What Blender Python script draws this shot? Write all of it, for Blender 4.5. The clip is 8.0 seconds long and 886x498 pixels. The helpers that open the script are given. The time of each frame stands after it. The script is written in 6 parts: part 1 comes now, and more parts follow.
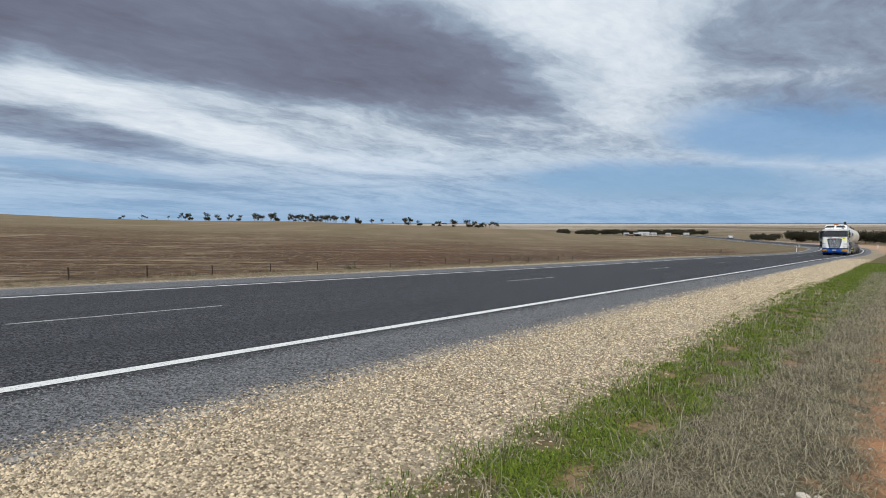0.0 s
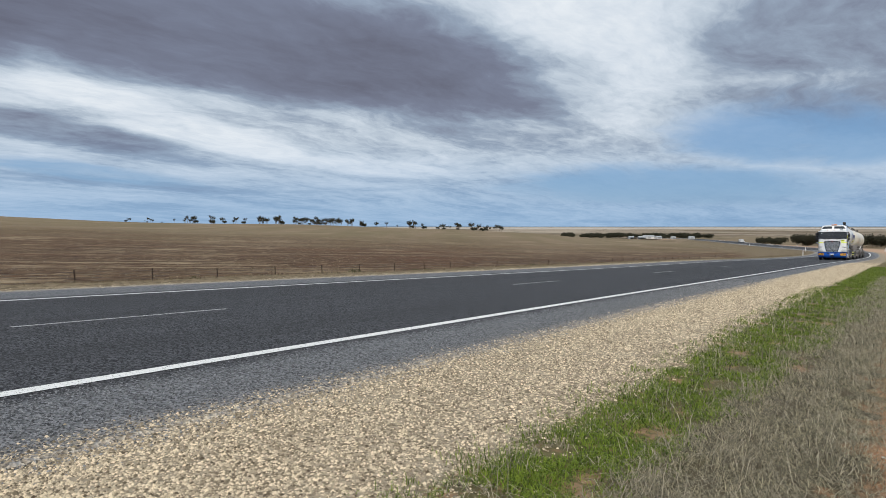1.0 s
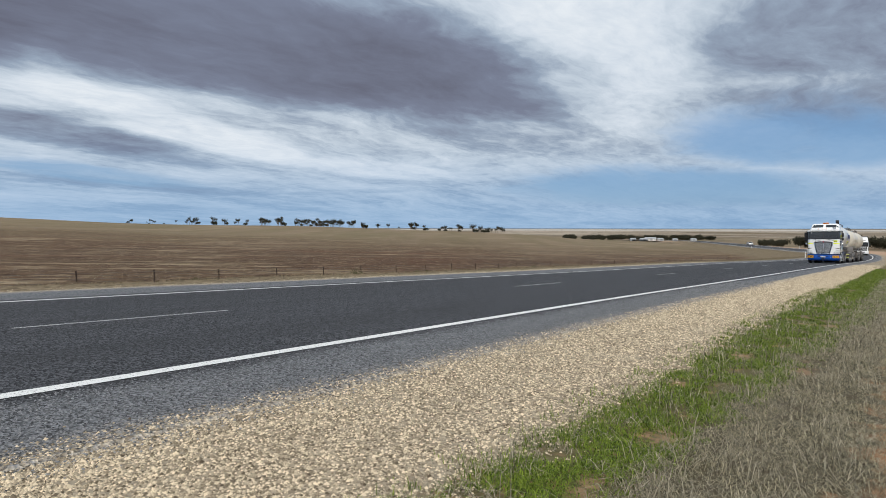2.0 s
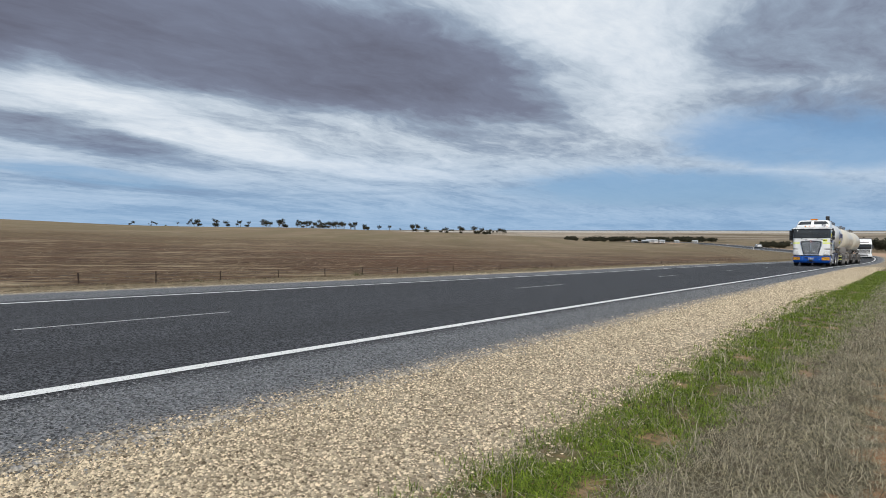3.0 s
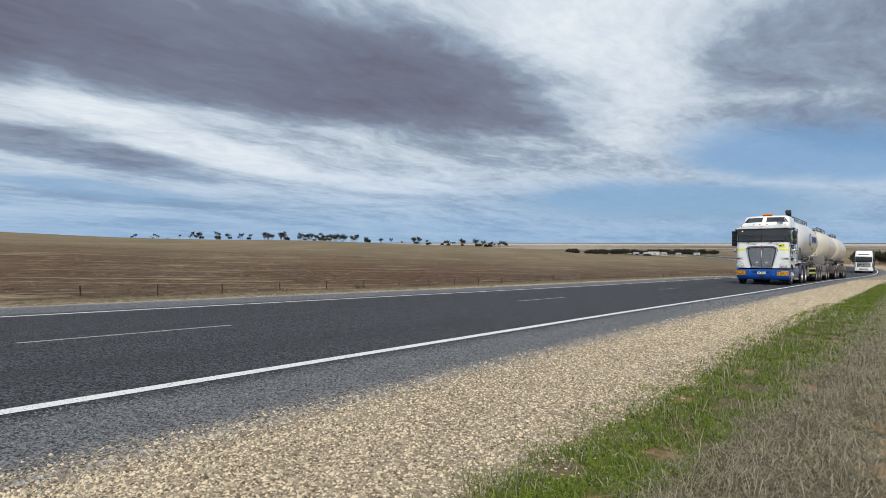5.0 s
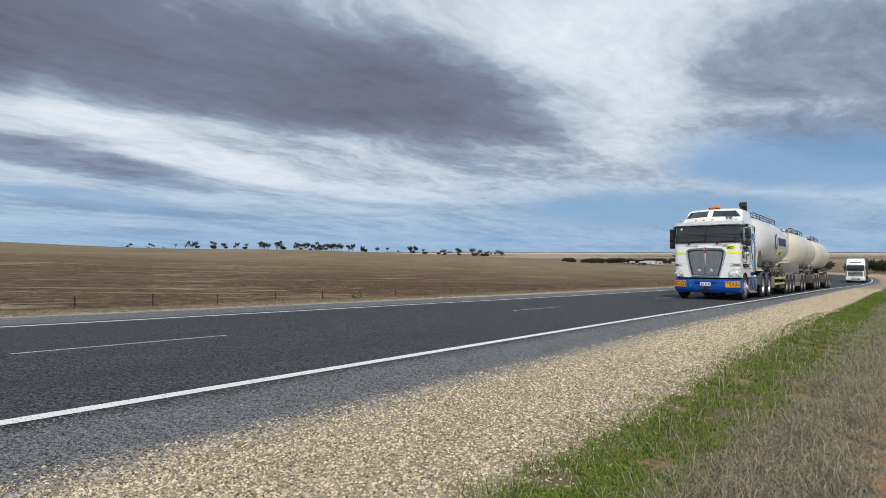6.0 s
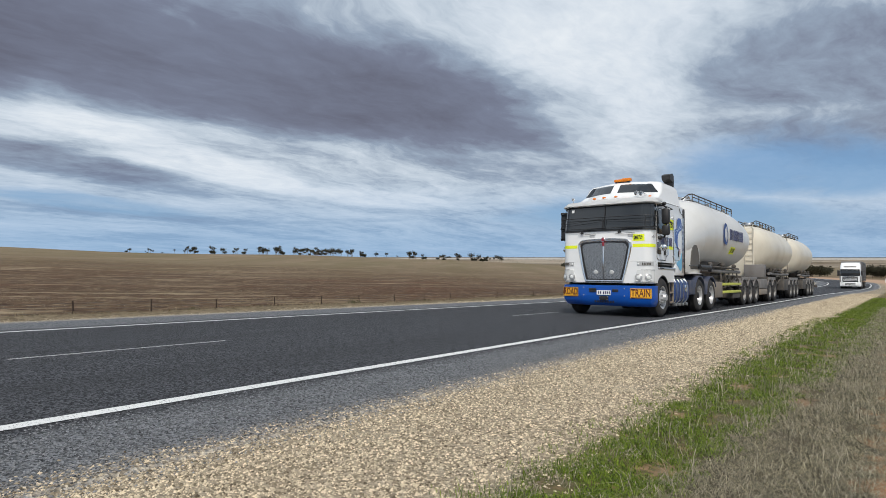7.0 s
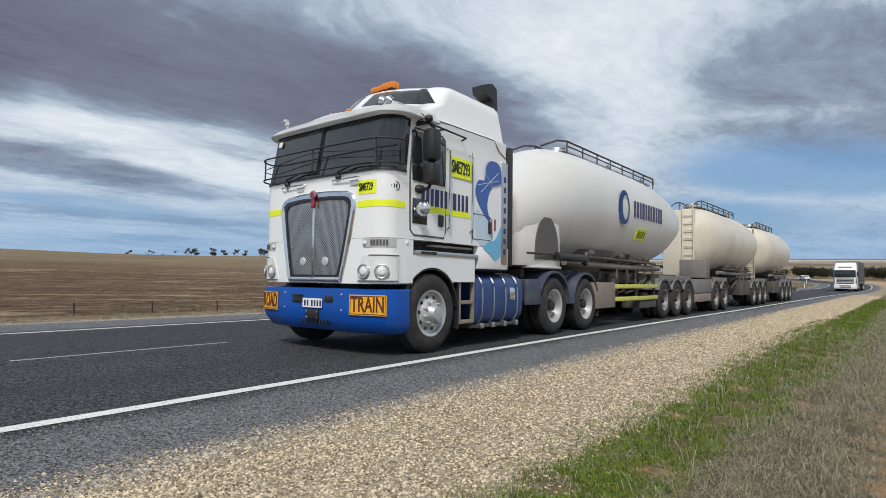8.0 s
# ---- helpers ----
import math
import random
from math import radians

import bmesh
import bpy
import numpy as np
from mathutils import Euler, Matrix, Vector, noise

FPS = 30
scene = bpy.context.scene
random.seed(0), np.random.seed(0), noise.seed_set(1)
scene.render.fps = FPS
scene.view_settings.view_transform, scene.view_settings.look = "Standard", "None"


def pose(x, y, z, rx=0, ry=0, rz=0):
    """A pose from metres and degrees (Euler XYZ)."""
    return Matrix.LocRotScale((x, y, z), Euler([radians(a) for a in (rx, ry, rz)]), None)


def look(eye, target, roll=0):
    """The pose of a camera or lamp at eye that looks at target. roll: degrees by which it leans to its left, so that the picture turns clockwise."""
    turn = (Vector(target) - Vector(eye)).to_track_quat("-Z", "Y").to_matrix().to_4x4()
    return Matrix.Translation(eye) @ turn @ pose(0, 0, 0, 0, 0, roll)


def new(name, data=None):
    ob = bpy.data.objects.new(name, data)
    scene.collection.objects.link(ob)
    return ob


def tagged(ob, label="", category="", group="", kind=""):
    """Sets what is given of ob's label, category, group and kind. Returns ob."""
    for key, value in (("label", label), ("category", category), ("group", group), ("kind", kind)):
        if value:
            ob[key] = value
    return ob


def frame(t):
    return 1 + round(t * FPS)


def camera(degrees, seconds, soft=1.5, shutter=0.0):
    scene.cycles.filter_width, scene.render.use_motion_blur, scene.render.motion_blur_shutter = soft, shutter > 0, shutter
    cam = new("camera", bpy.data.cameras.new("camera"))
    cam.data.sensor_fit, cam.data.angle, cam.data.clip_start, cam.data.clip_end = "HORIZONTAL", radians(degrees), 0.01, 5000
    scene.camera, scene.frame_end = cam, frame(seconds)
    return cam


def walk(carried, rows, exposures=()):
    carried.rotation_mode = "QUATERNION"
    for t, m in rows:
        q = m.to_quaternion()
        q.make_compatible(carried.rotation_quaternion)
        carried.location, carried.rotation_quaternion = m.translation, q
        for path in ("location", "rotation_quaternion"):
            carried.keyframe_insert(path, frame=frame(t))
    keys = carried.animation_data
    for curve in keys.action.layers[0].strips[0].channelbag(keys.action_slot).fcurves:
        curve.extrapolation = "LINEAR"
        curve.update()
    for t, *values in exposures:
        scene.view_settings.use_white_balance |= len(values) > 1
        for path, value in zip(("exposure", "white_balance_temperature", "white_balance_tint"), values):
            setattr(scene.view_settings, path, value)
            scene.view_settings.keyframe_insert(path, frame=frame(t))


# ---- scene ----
cam = camera(77.3, 8.0, soft=0.5)
walk(cam, [
    (0, pose(0.000, 0.000, 0.000, 87.492, 0, 37.295) @ pose(0, 0, 0, 0, 0, -0.028)),
    (0.5, pose(-0.008, 0.002, -0.001, 87.674, 0, 37.532) @ pose(0, 0, 0, 0, 0, 0.013)),
    (1, pose(-0.022, 0.018, 0.003, 87.815, 0, 37.747) @ pose(0, 0, 0, 0, 0, 0.046)),
    (1.5, pose(-0.041, 0.037, 0.002, 87.915, 0, 37.854) @ pose(0, 0, 0, 0, 0, 0.075)),
    (3, pose(-0.035, 0.028, 0.002, 88.175, 0, 38.050) @ pose(0, 0, 0, 0, 0, 0.118)),
    (3.5, pose(-0.036, 0.038, 0.004, 88.362, 0, 38.190) @ pose(0, 0, 0, 0, 0, 0.052)),
    (4, pose(-0.033, 0.029, 0.003, 88.705, 0, 38.332) @ pose(0, 0, 0, 0, 0, 0.116)),
    (4.5, pose(-0.038, 0.020, 0.005, 89.056, 0, 38.341) @ pose(0, 0, 0, 0, 0, 0.117)),
    (6, pose(-0.017, 0.006, 0.016, 90.440, 0, 37.836) @ pose(0, 0, 0, 0, 0, 0.040)),
    (6.5, pose(-0.013, 0.002, 0.018, 90.797, 0, 37.734) @ pose(0, 0, 0, 0, 0, 0.064)),
    (7, pose(-0.013, 0.009, 0.018, 90.971, 0, 37.745) @ pose(0, 0, 0, 0, 0, 0.061)),
    (7.5, pose(-0.009, -0.002, 0.018, 91.059, 0, 37.741) @ pose(0, 0, 0, 0, 0, 0.059)),
    (8, pose(-0.004, -0.009, 0.020, 91.148, 0, 37.807) @ pose(0, 0, 0, 0, 0, 0.055)),
])

# ---- light: hazy sun behind the viewer, broken cloud ----
world = bpy.data.worlds.new("sky")
scene.world = world
world.use_nodes = True


class Nodes:
    """Small helper to write node trees in a line each."""

    def __init__(self, tree):
        self.t = tree
        tree.nodes.clear()

    def add(self, kind, _out=0, **values):
        n = self.t.nodes.new(kind)
        for key, v in values.items():
            if key.startswith("i_"):
                name = key[2:]
                self.put(n.inputs[int(name)] if name.isdigit() else n.inputs[name.replace("_", " ")], v)
            elif key == "operation":
                n.operation = v
            elif key == "use_clamp":
                n.use_clamp = v
            elif key == "interpolation_type":
                n.interpolation_type = v
            elif key == "feature":
                n.feature = v
            elif key == "rotation_type":
                n.rotation_type = v
            elif key == "attribute_name":
                n.attribute_name = v
        return n.outputs[_out] if len(n.outputs) else None

    def put(self, socket, v):
        if isinstance(v, bpy.types.NodeSocket):
            self.t.links.new(v, socket)
        else:
            socket.default_value = v

    def math(self, op, a, b=0.0, c=0.0, clamp=False):
        return self.add("ShaderNodeMath", operation=op, i_0=a, i_1=b, i_2=c, use_clamp=clamp)

    def vmath(self, op, a, b=(0, 0, 0)):
        return self.add("ShaderNodeVectorMath", operation=op, i_0=a, i_1=b)

    def smooth(self, v, lo, hi, a=0.0, b=1.0):
        return self.add("ShaderNodeMapRange", interpolation_type="SMOOTHSTEP", i_0=v, i_1=lo, i_2=hi, i_3=a, i_4=b)

    def noise(self, vec, scale, detail=4.0, rough=0.55, dist=0.0):
        return self.add("ShaderNodeTexNoise", i_Vector=vec, i_Scale=scale, i_Detail=detail, i_Roughness=rough, i_Distortion=dist)

    def voronoi(self, vec, scale, out=0, feature="F1"):
        return self.add("ShaderNodeTexVoronoi", out, feature=feature, i_Vector=vec, i_Scale=scale)

    def mix(self, f, a, b, blend="MIX"):
        n = self.t.nodes.new("ShaderNodeMix")
        n.data_type, n.blend_type = "RGBA", blend
        for i, v in ((0, f), (6, a), (7, b)):
            if i > 0 and isinstance(v, tuple) and len(v) == 3:
                v = (*v, 1)
            self.put(n.inputs[i], v)
        return n.outputs[2]

    def xyz(self, v):
        n = self.t.nodes.new("ShaderNodeSeparateXYZ")
        self.put(n.inputs[0], v)
        return n.outputs

    def join(self, x, y, z):
        return self.add("ShaderNodeCombineXYZ", i_0=x, i_1=y, i_2=z)


SUN_TURN, SUN_HIGH = radians(152), radians(50)


def build_sky():
    n = Nodes(world.node_tree)
    way = n.add("ShaderNodeTexCoord", 0)
    way = n.add("ShaderNodeVectorRotate", rotation_type="Z_AXIS", i_0=way, i_3=radians(-37.75))
    x, y, z = n.xyz(way)
    up = n.math("ADD", n.math("MAXIMUM", z, 0.0), 0.12)
    px, py = n.math("DIVIDE", x, up), n.math("DIVIDE", y, up)
    plan = n.join(px, py, 0.0)
    warp = n.vmath("SCALE", n.vmath("SUBTRACT", n.add("ShaderNodeTexNoise", 1, i_Vector=plan, i_Scale=0.55, i_Detail=5.0, i_Roughness=0.6), (0.5, 0.5, 0.5)))
    warp.node.inputs[3].default_value = 0.8
    wp = n.vmath("ADD", plan, warp)
    wx, wy, _ = n.xyz(wp)

    def blob(cx, cy, rx, ry, turn=0.0, weight=1.0):
        c, q = math.cos(turn), math.sin(turn)
        ax, ay = n.math("SUBTRACT", wx, cx), n.math("SUBTRACT", wy, cy)
        u = n.math("DIVIDE", n.math("ADD", n.math("MULTIPLY", ax, c), n.math("MULTIPLY", ay, q)), rx)
        v = n.math("DIVIDE", n.math("SUBTRACT", n.math("MULTIPLY", ay, c), n.math("MULTIPLY", ax, q)), ry)
        d = n.math("SQRT", n.math("ADD", n.math("MULTIPLY", u, u), n.math("MULTIPLY", v, v)))
        return n.smooth(d, 0.45, 1.4, weight, 0.0)

    streak = n.add("ShaderNodeVectorRotate", rotation_type="Z_AXIS", i_0=wp, i_3=radians(-48))
    fine = n.noise(n.vmath("MULTIPLY", streak, (0.8, 1.7, 1.0)), 2.0, 8.0, 0.58)
    soft = n.noise(wp, 0.45, 4.0, 0.5)

    def most(items):
        out = 0.0
        for b in items:
            out = n.math("MAXIMUM", blob(*b), out)
        return out

    dark, bright, blue = SKY_DARK, SKY_BRIGHT, SKY_BLUE
    # how thick the cloud is: thin veil is bright, thick is grey violet
    thick = n.math("ADD", n.math("MULTIPLY", most(dark), 0.62), n.math("MULTIPLY", n.math("SUBTRACT", fine, 0.5), 0.62))
    thick = n.math("ADD", thick, n.math("MULTIPLY", n.math("SUBTRACT", soft, 0.27), 0.62))
    thick = n.math("SUBTRACT", thick, n.math("MULTIPLY", most(bright), 0.23))
    broad = n.noise(n.vmath("MULTIPLY", streak, (0.8, 1.3, 1.0)), 1.05, 5.0, 0.55)
    thick = n.math("ADD", thick, n.math("MULTIPLY", n.math("SUBTRACT", broad, 0.5), 0.5))
    ripple = n.noise(n.vmath("MULTIPLY", streak, (1.0, 1.9, 1.0)), 8.0, 6.0, 0.62)
    thick = n.math("ADD", thick, n.math("MULTIPLY", n.math("SUBTRACT", ripple, 0.5), 0.34))
    thick = n.add("ShaderNodeMapRange", i_0=thick, i_1=-0.22, i_2=0.9, i_3=0.0, i_4=1.0)
    ramp = n.t.nodes.new("ShaderNodeValToRGB")
    stops = [(0.0, (0.80, 0.85, 0.90)), (0.17, (0.66, 0.73, 0.81)), (0.30, (0.52, 0.60, 0.69)), (0.46, (0.30, 0.37, 0.475)), (0.66, (0.195, 0.222, 0.305)), (1.0, (0.14, 0.15, 0.205))]
    while len(ramp.color_ramp.elements) < len(stops):
        ramp.color_ramp.elements.new(0.5)
    for e, (at, c) in zip(ramp.color_ramp.elements, stops):
        e.position, e.color = at, (*c, 1)
    n.put(ramp.inputs[0], thick)
    cloud = ramp.outputs[0]
    open_sky = n.math("ADD", most(blue), n.math("MULTIPLY", n.math("SUBTRACT", fine, 0.5), -0.9))
    cover = n.math("SUBTRACT", 1.0, n.math("MULTIPLY", n.smooth(open_sky, 0.2, 1.0), 0.85))
    # veil of haze near the horizon
    low = n.smooth(z, 0.0, 0.17, 1.0, 0.0)
    cover = n.math("MAXIMUM", cover, n.smooth(z, 0.0, 0.08, 0.85, 0.0))
    cloud = n.mix(n.math("MULTIPLY", low, 0.7), cloud, (0.24, 0.425, 0.67))
    sky = n.add("ShaderNodeTexSky")
    air = sky.node
    air.sky_type, air.sun_disc, air.sun_elevation, air.sun_rotation = "NISHITA", False, SUN_HIGH, SUN_TURN
    air.dust_density, air.ozone_density = 0.5, 3.0
    clear = n.add("ShaderNodeBackground", i_Color=sky, i_Strength=0.085)
    veil = n.add("ShaderNodeBackground", i_Color=cloud, i_Strength=1.0)
    thin = n.add("ShaderNodeBackground", i_Color=(0.155, 0.335, 0.61, 1.0), i_Strength=1.0)
    clear = n.add("ShaderNodeMixShader", i_0=0.7, i_1=clear, i_2=thin)
    both = n.add("ShaderNodeMixShader", i_0=cover, i_1=clear, i_2=veil)
    n.add("ShaderNodeOutputWorld", i_Surface=both)


# centre across, centre ahead, half width, half length, turn on the cloud layer
SKY_DARK = [(-0.6, 2.25, 1.35, 0.56, 0.55, 1.0), (-1.6, 1.6, 0.9, 0.5, 0.1, 1.0), (1.45, 2.0, 0.5, 0.5, 0.2, 0.42), (-2.15, 3.2, 0.95, 0.27, 1.08, 0.6), (0.35, 3.5, 0.6, 0.4, 0.3, 0.22), (2.05, 2.7, 0.7, 0.45, 0.3, 0.42), (-2.6, 4.6, 1.3, 0.2, 0.7, 0.3)]
SKY_BRIGHT = [(0.68, 2.3, 0.36, 0.95, -0.3, 1.0), (-1.72, 2.6, 0.5, 0.2, 1.15, 1.0), (-1.35, 3.5, 0.75, 0.26, 1.05, 1.0), (-0.55, 4.25, 0.75, 0.32, 0.45, 0.9), (-3.4, 5.0, 1.2, 0.3, 0.6, 0.5)]
SKY_BLUE = [(2.0, 5.0, 1.5, 1.0, 0.0, 1.0), (2.15, 3.3, 1.0, 0.75, 0.3, 0.95), (-2.6, 4.2, 1.0, 0.35, 0.9, 0.7)]
build_sky()
sun = new("sun", bpy.data.lights.new("sun", "SUN"))
sun.data.energy, sun.data.angle, sun.data.color = 2.9, radians(14), (1.0, 0.95, 0.88)
_dir = Vector((math.sin(SUN_TURN) * math.cos(SUN_HIGH), math.cos(SUN_TURN) * math.cos(SUN_HIGH), math.sin(SUN_HIGH)))
sun.matrix_world = look(tuple(_dir * 50), (0, 0, 0))
scene.view_settings.exposure = 0.0

# ---- materials ----
MATS = {}


def material(name, paint):
    """paint(n, pos) returns a dict of Principled inputs."""
    if name in MATS:
        return MATS[name]
    m = bpy.data.materials.new(name)
    m.use_nodes = True
    n = Nodes(m.node_tree)
    pos = n.add("ShaderNodeTexCoord", 3)
    b = m.node_tree.nodes.new("ShaderNodeBsdfPrincipled")
    for key, v in paint(n, pos).items():
        if key == "bump":
            n.put(b.inputs["Normal"], n.add("ShaderNodeBump", i_Height=v[0], i_Strength=v[1], i_Distance=v[2]))
        else:
            if isinstance(v, tuple) and len(v) == 3:
                v = (*v, 1)
            n.put(b.inputs[key], v)
    n.add("ShaderNodeOutputMaterial", i_Surface=b.outputs[0])
    MATS[name] = m
    return m


def coat(name, colour, rough=0.5, metal=0.0, grime=0.25, scale=3.0, dirt=(0.16, 0.13, 0.10), coat_w=0.0, bump=0.0):
    """Painted, rubber or metal surface with grime at two scales."""
    def paint(n, pos):
        big = n.smooth(n.noise(pos, scale, 5.0, 0.6), 0.42, 0.72)
        small = n.noise(pos, scale * 14, 4.0, 0.65)
        f = n.math("MULTIPLY", n.math("ADD", n.math("MULTIPLY", big, 0.7), n.math("MULTIPLY", small, 0.5)), grime)
        col = n.mix(f, colour, dirt)
        out = {"Base Color": col, "Roughness": n.math("ADD", n.math("MULTIPLY", f, 0.5), rough, clamp=True), "Metallic": metal, "Coat Weight": coat_w, "Coat Roughness": 0.12}
        if bump:
            out["bump"] = (small, bump, 0.01)
        return out
    return material(name, paint)


def glass_dark(name, tint=(0.022, 0.025, 0.028)):
    return material(name, lambda n, pos: {"Base Color": tint, "Roughness": 0.05, "Specular IOR Level": 0.7, "Coat Weight": 0.2, "Coat Roughness": 0.03})


# ---- the lie of the land ----
LINE = [(-90, -4.6), (-40, -4.45), (0, -4.44), (10, -4.44), (15, -4.38), (25.7, -3.96), (41, -3.32), (56, -2.7), (72, -2.1), (87, -1.36), (105, -0.6), (125, -0.2), (142, -0.15),
        (156, -0.9), (170, -3.6), (185, -8), (200, -13.5), (250, -32), (320, -58), (430, -100), (560, -165), (700, -250)]
GRADE = [(-90, 2.3), (0, -1.04), (16.7, -1.65), (24, -1.89), (29.5, -2.06), (38, -2.31), (52.5, -2.75), (67.7, -3.3), (90, -4.05), (115, -4.75), (125, -5.0), (137, -5.2), (160, -5.4),
         (185, -5.8), (240, -6.4), (320, -6.9), (430, -7.8), (560, -9.6), (700, -12)]
_y = np.arange(-90, 700.01, 0.5)


def _eased(table, span):
    a = np.array(table, float)
    v = np.interp(_y, a[:, 0], a[:, 1])
    for w in (span, span):
        k = np.ones(2 * w + 1) / (2 * w + 1)
        p = np.concatenate([2 * v[0] - v[w:0:-1], v, 2 * v[-1] - v[-2:-w - 2:-1]])
        v = np.convolve(p, k, "valid")
    return v


_lx, _lz = _eased(LINE, 9), _eased(GRADE, 9)
_tx = np.gradient(_lx, 0.5)
_len = np.sqrt(1 + _tx * _tx)
CAMBER = 0.0127


def line_at(y):
    """The near edge line at y: place and the unit way along it."""
    x, z, t = np.interp(y, _y, _lx), np.interp(y, _y, _lz), np.interp(y, _y, _tx)
    k = 1 / math.sqrt(1 + t * t)
    return x, z, t * k, k


def road_point(y, u, lift=0.0):
    """The point u metres beside the near edge line (minus: across the road)."""
    x, z, tx, ty = line_at(y)
    return Vector((x + ty * u, y - tx * u, z + CAMBER * u + lift))


def lateral(x, y):
    """Signed distance to the near edge line and its height there, for arrays."""
    yy = np.clip(y, -89, 699)
    for _ in range(6):
        lx, t = np.interp(yy, _y, _lx), np.interp(yy, _y, _tx)
        yy = np.clip(yy + 0.8 * ((y - yy) + t * (x - lx)) / (1 + t * t), -89, 699)
    lx, t = np.interp(yy, _y, _lx), np.interp(yy, _y, _tx)
    u = ((x - lx) - t * (y - yy)) / np.sqrt(1 + t * t)
    return u, np.interp(yy, _y, _lz), yy


def blend(v, a, b):
    k = np.clip((v - a) / (b - a), 0, 1)
    return k * k * (3 - 2 * k)


def waves(x, y, size, amp):
    return amp * (np.sin(x / size + 1.3 * np.sin(y / size * 0.7)) + np.sin(y / size * 1.17 + 1.1 * np.sin(x / size * 0.83 + 2)))


CREST = [(-180, -12), (-100, 14), (-82, 9.6), (-76, 7.9), (-71, 6.2), (-66, 4.4), (-60, 3.4), (-56, 3.2), (-50, 2.5), (-45, 1.0), (-41, -0.5), (-37, -1.5), (-31, -4.2), (-26, -5.6), (-20, -8.0), (-14, -9.2), (-9, -9.5), (20, -9.5), (60, -6), (120, -4), (180, -12)]


def land(x, y):
    """Height of the ground."""
    u, zr, yy = lateral(x, y)
    r, az = np.hypot(x, y), np.degrees(np.arctan2(x, y))
    c = np.array(CREST, float)
    top = np.interp(az, c[:, 0], c[:, 1])
    for d in (-3, 3):
        top = top + np.interp(az + d, c[:, 0], c[:, 1])
    top /= 3
    reach = 520.0 - 200 * blend(az, -40, -12) + 150 * blend(az, -12, 30)
    # verge: shoulder, drain and fence line on the far side
    side = zr + CAMBER * np.clip(u, -10, 3.2) + 0.004 * np.clip(u - 3.2, 0, 40)
    side = side - 1.35 * blend(-u, 10, 26)
    k = np.clip((r - 60) / (reach - 60), 0, 1)
    base = np.where(u < -24, zr - 1.45, side)
    far = blend(-u, 28, 120)
    hill = base + (top - base) * (0.35 * k + 0.65 * k * k * (3 - 2 * k)) * blend(r, 55, 200)
    right = side + (top - side) * blend(r, 180, 520)
    z = np.where(u < 0, side + (hill - side) * far, right)
    z = z + waves(x, y, 37, 0.22) * blend(np.abs(u + 4), 60, 160)
    plain = -12.5 + 24 * blend(r, 1300, 4700)
    z = z + (plain - z) * blend(r, reach, reach * 2.3)
    near = blend(np.abs(u + 4), 5, 9)
    z = z + near * waves(x, y, 0.31, 0.006) + waves(x, y, 2.1, 0.012) * near
    return z - 0.012 - 0.05 * (1 - blend(np.abs(u + 4), 5.0, 5.5)) - 0.08 * blend(r, 60, 160) * (1 - blend(np.abs(u + 3.6), 8, 20)), u


def mesh_object(name, verts, faces, mat, smooth=True):
    me = bpy.data.meshes.new(name)
    me.from_pydata(verts, [], faces)
    me.materials.append(mat)
    if smooth:
        me.shade_smooth()
    return new(name, me)


BARE = [(-0.95, 2.19, 0.12), (-0.94, 3.08, 0.13), (-1.2, 4.45, 0.12), (-0.5, 5.7, 0.16), (-1.03, 6.1, 0.18), (-0.5, 9.6, 0.2)]


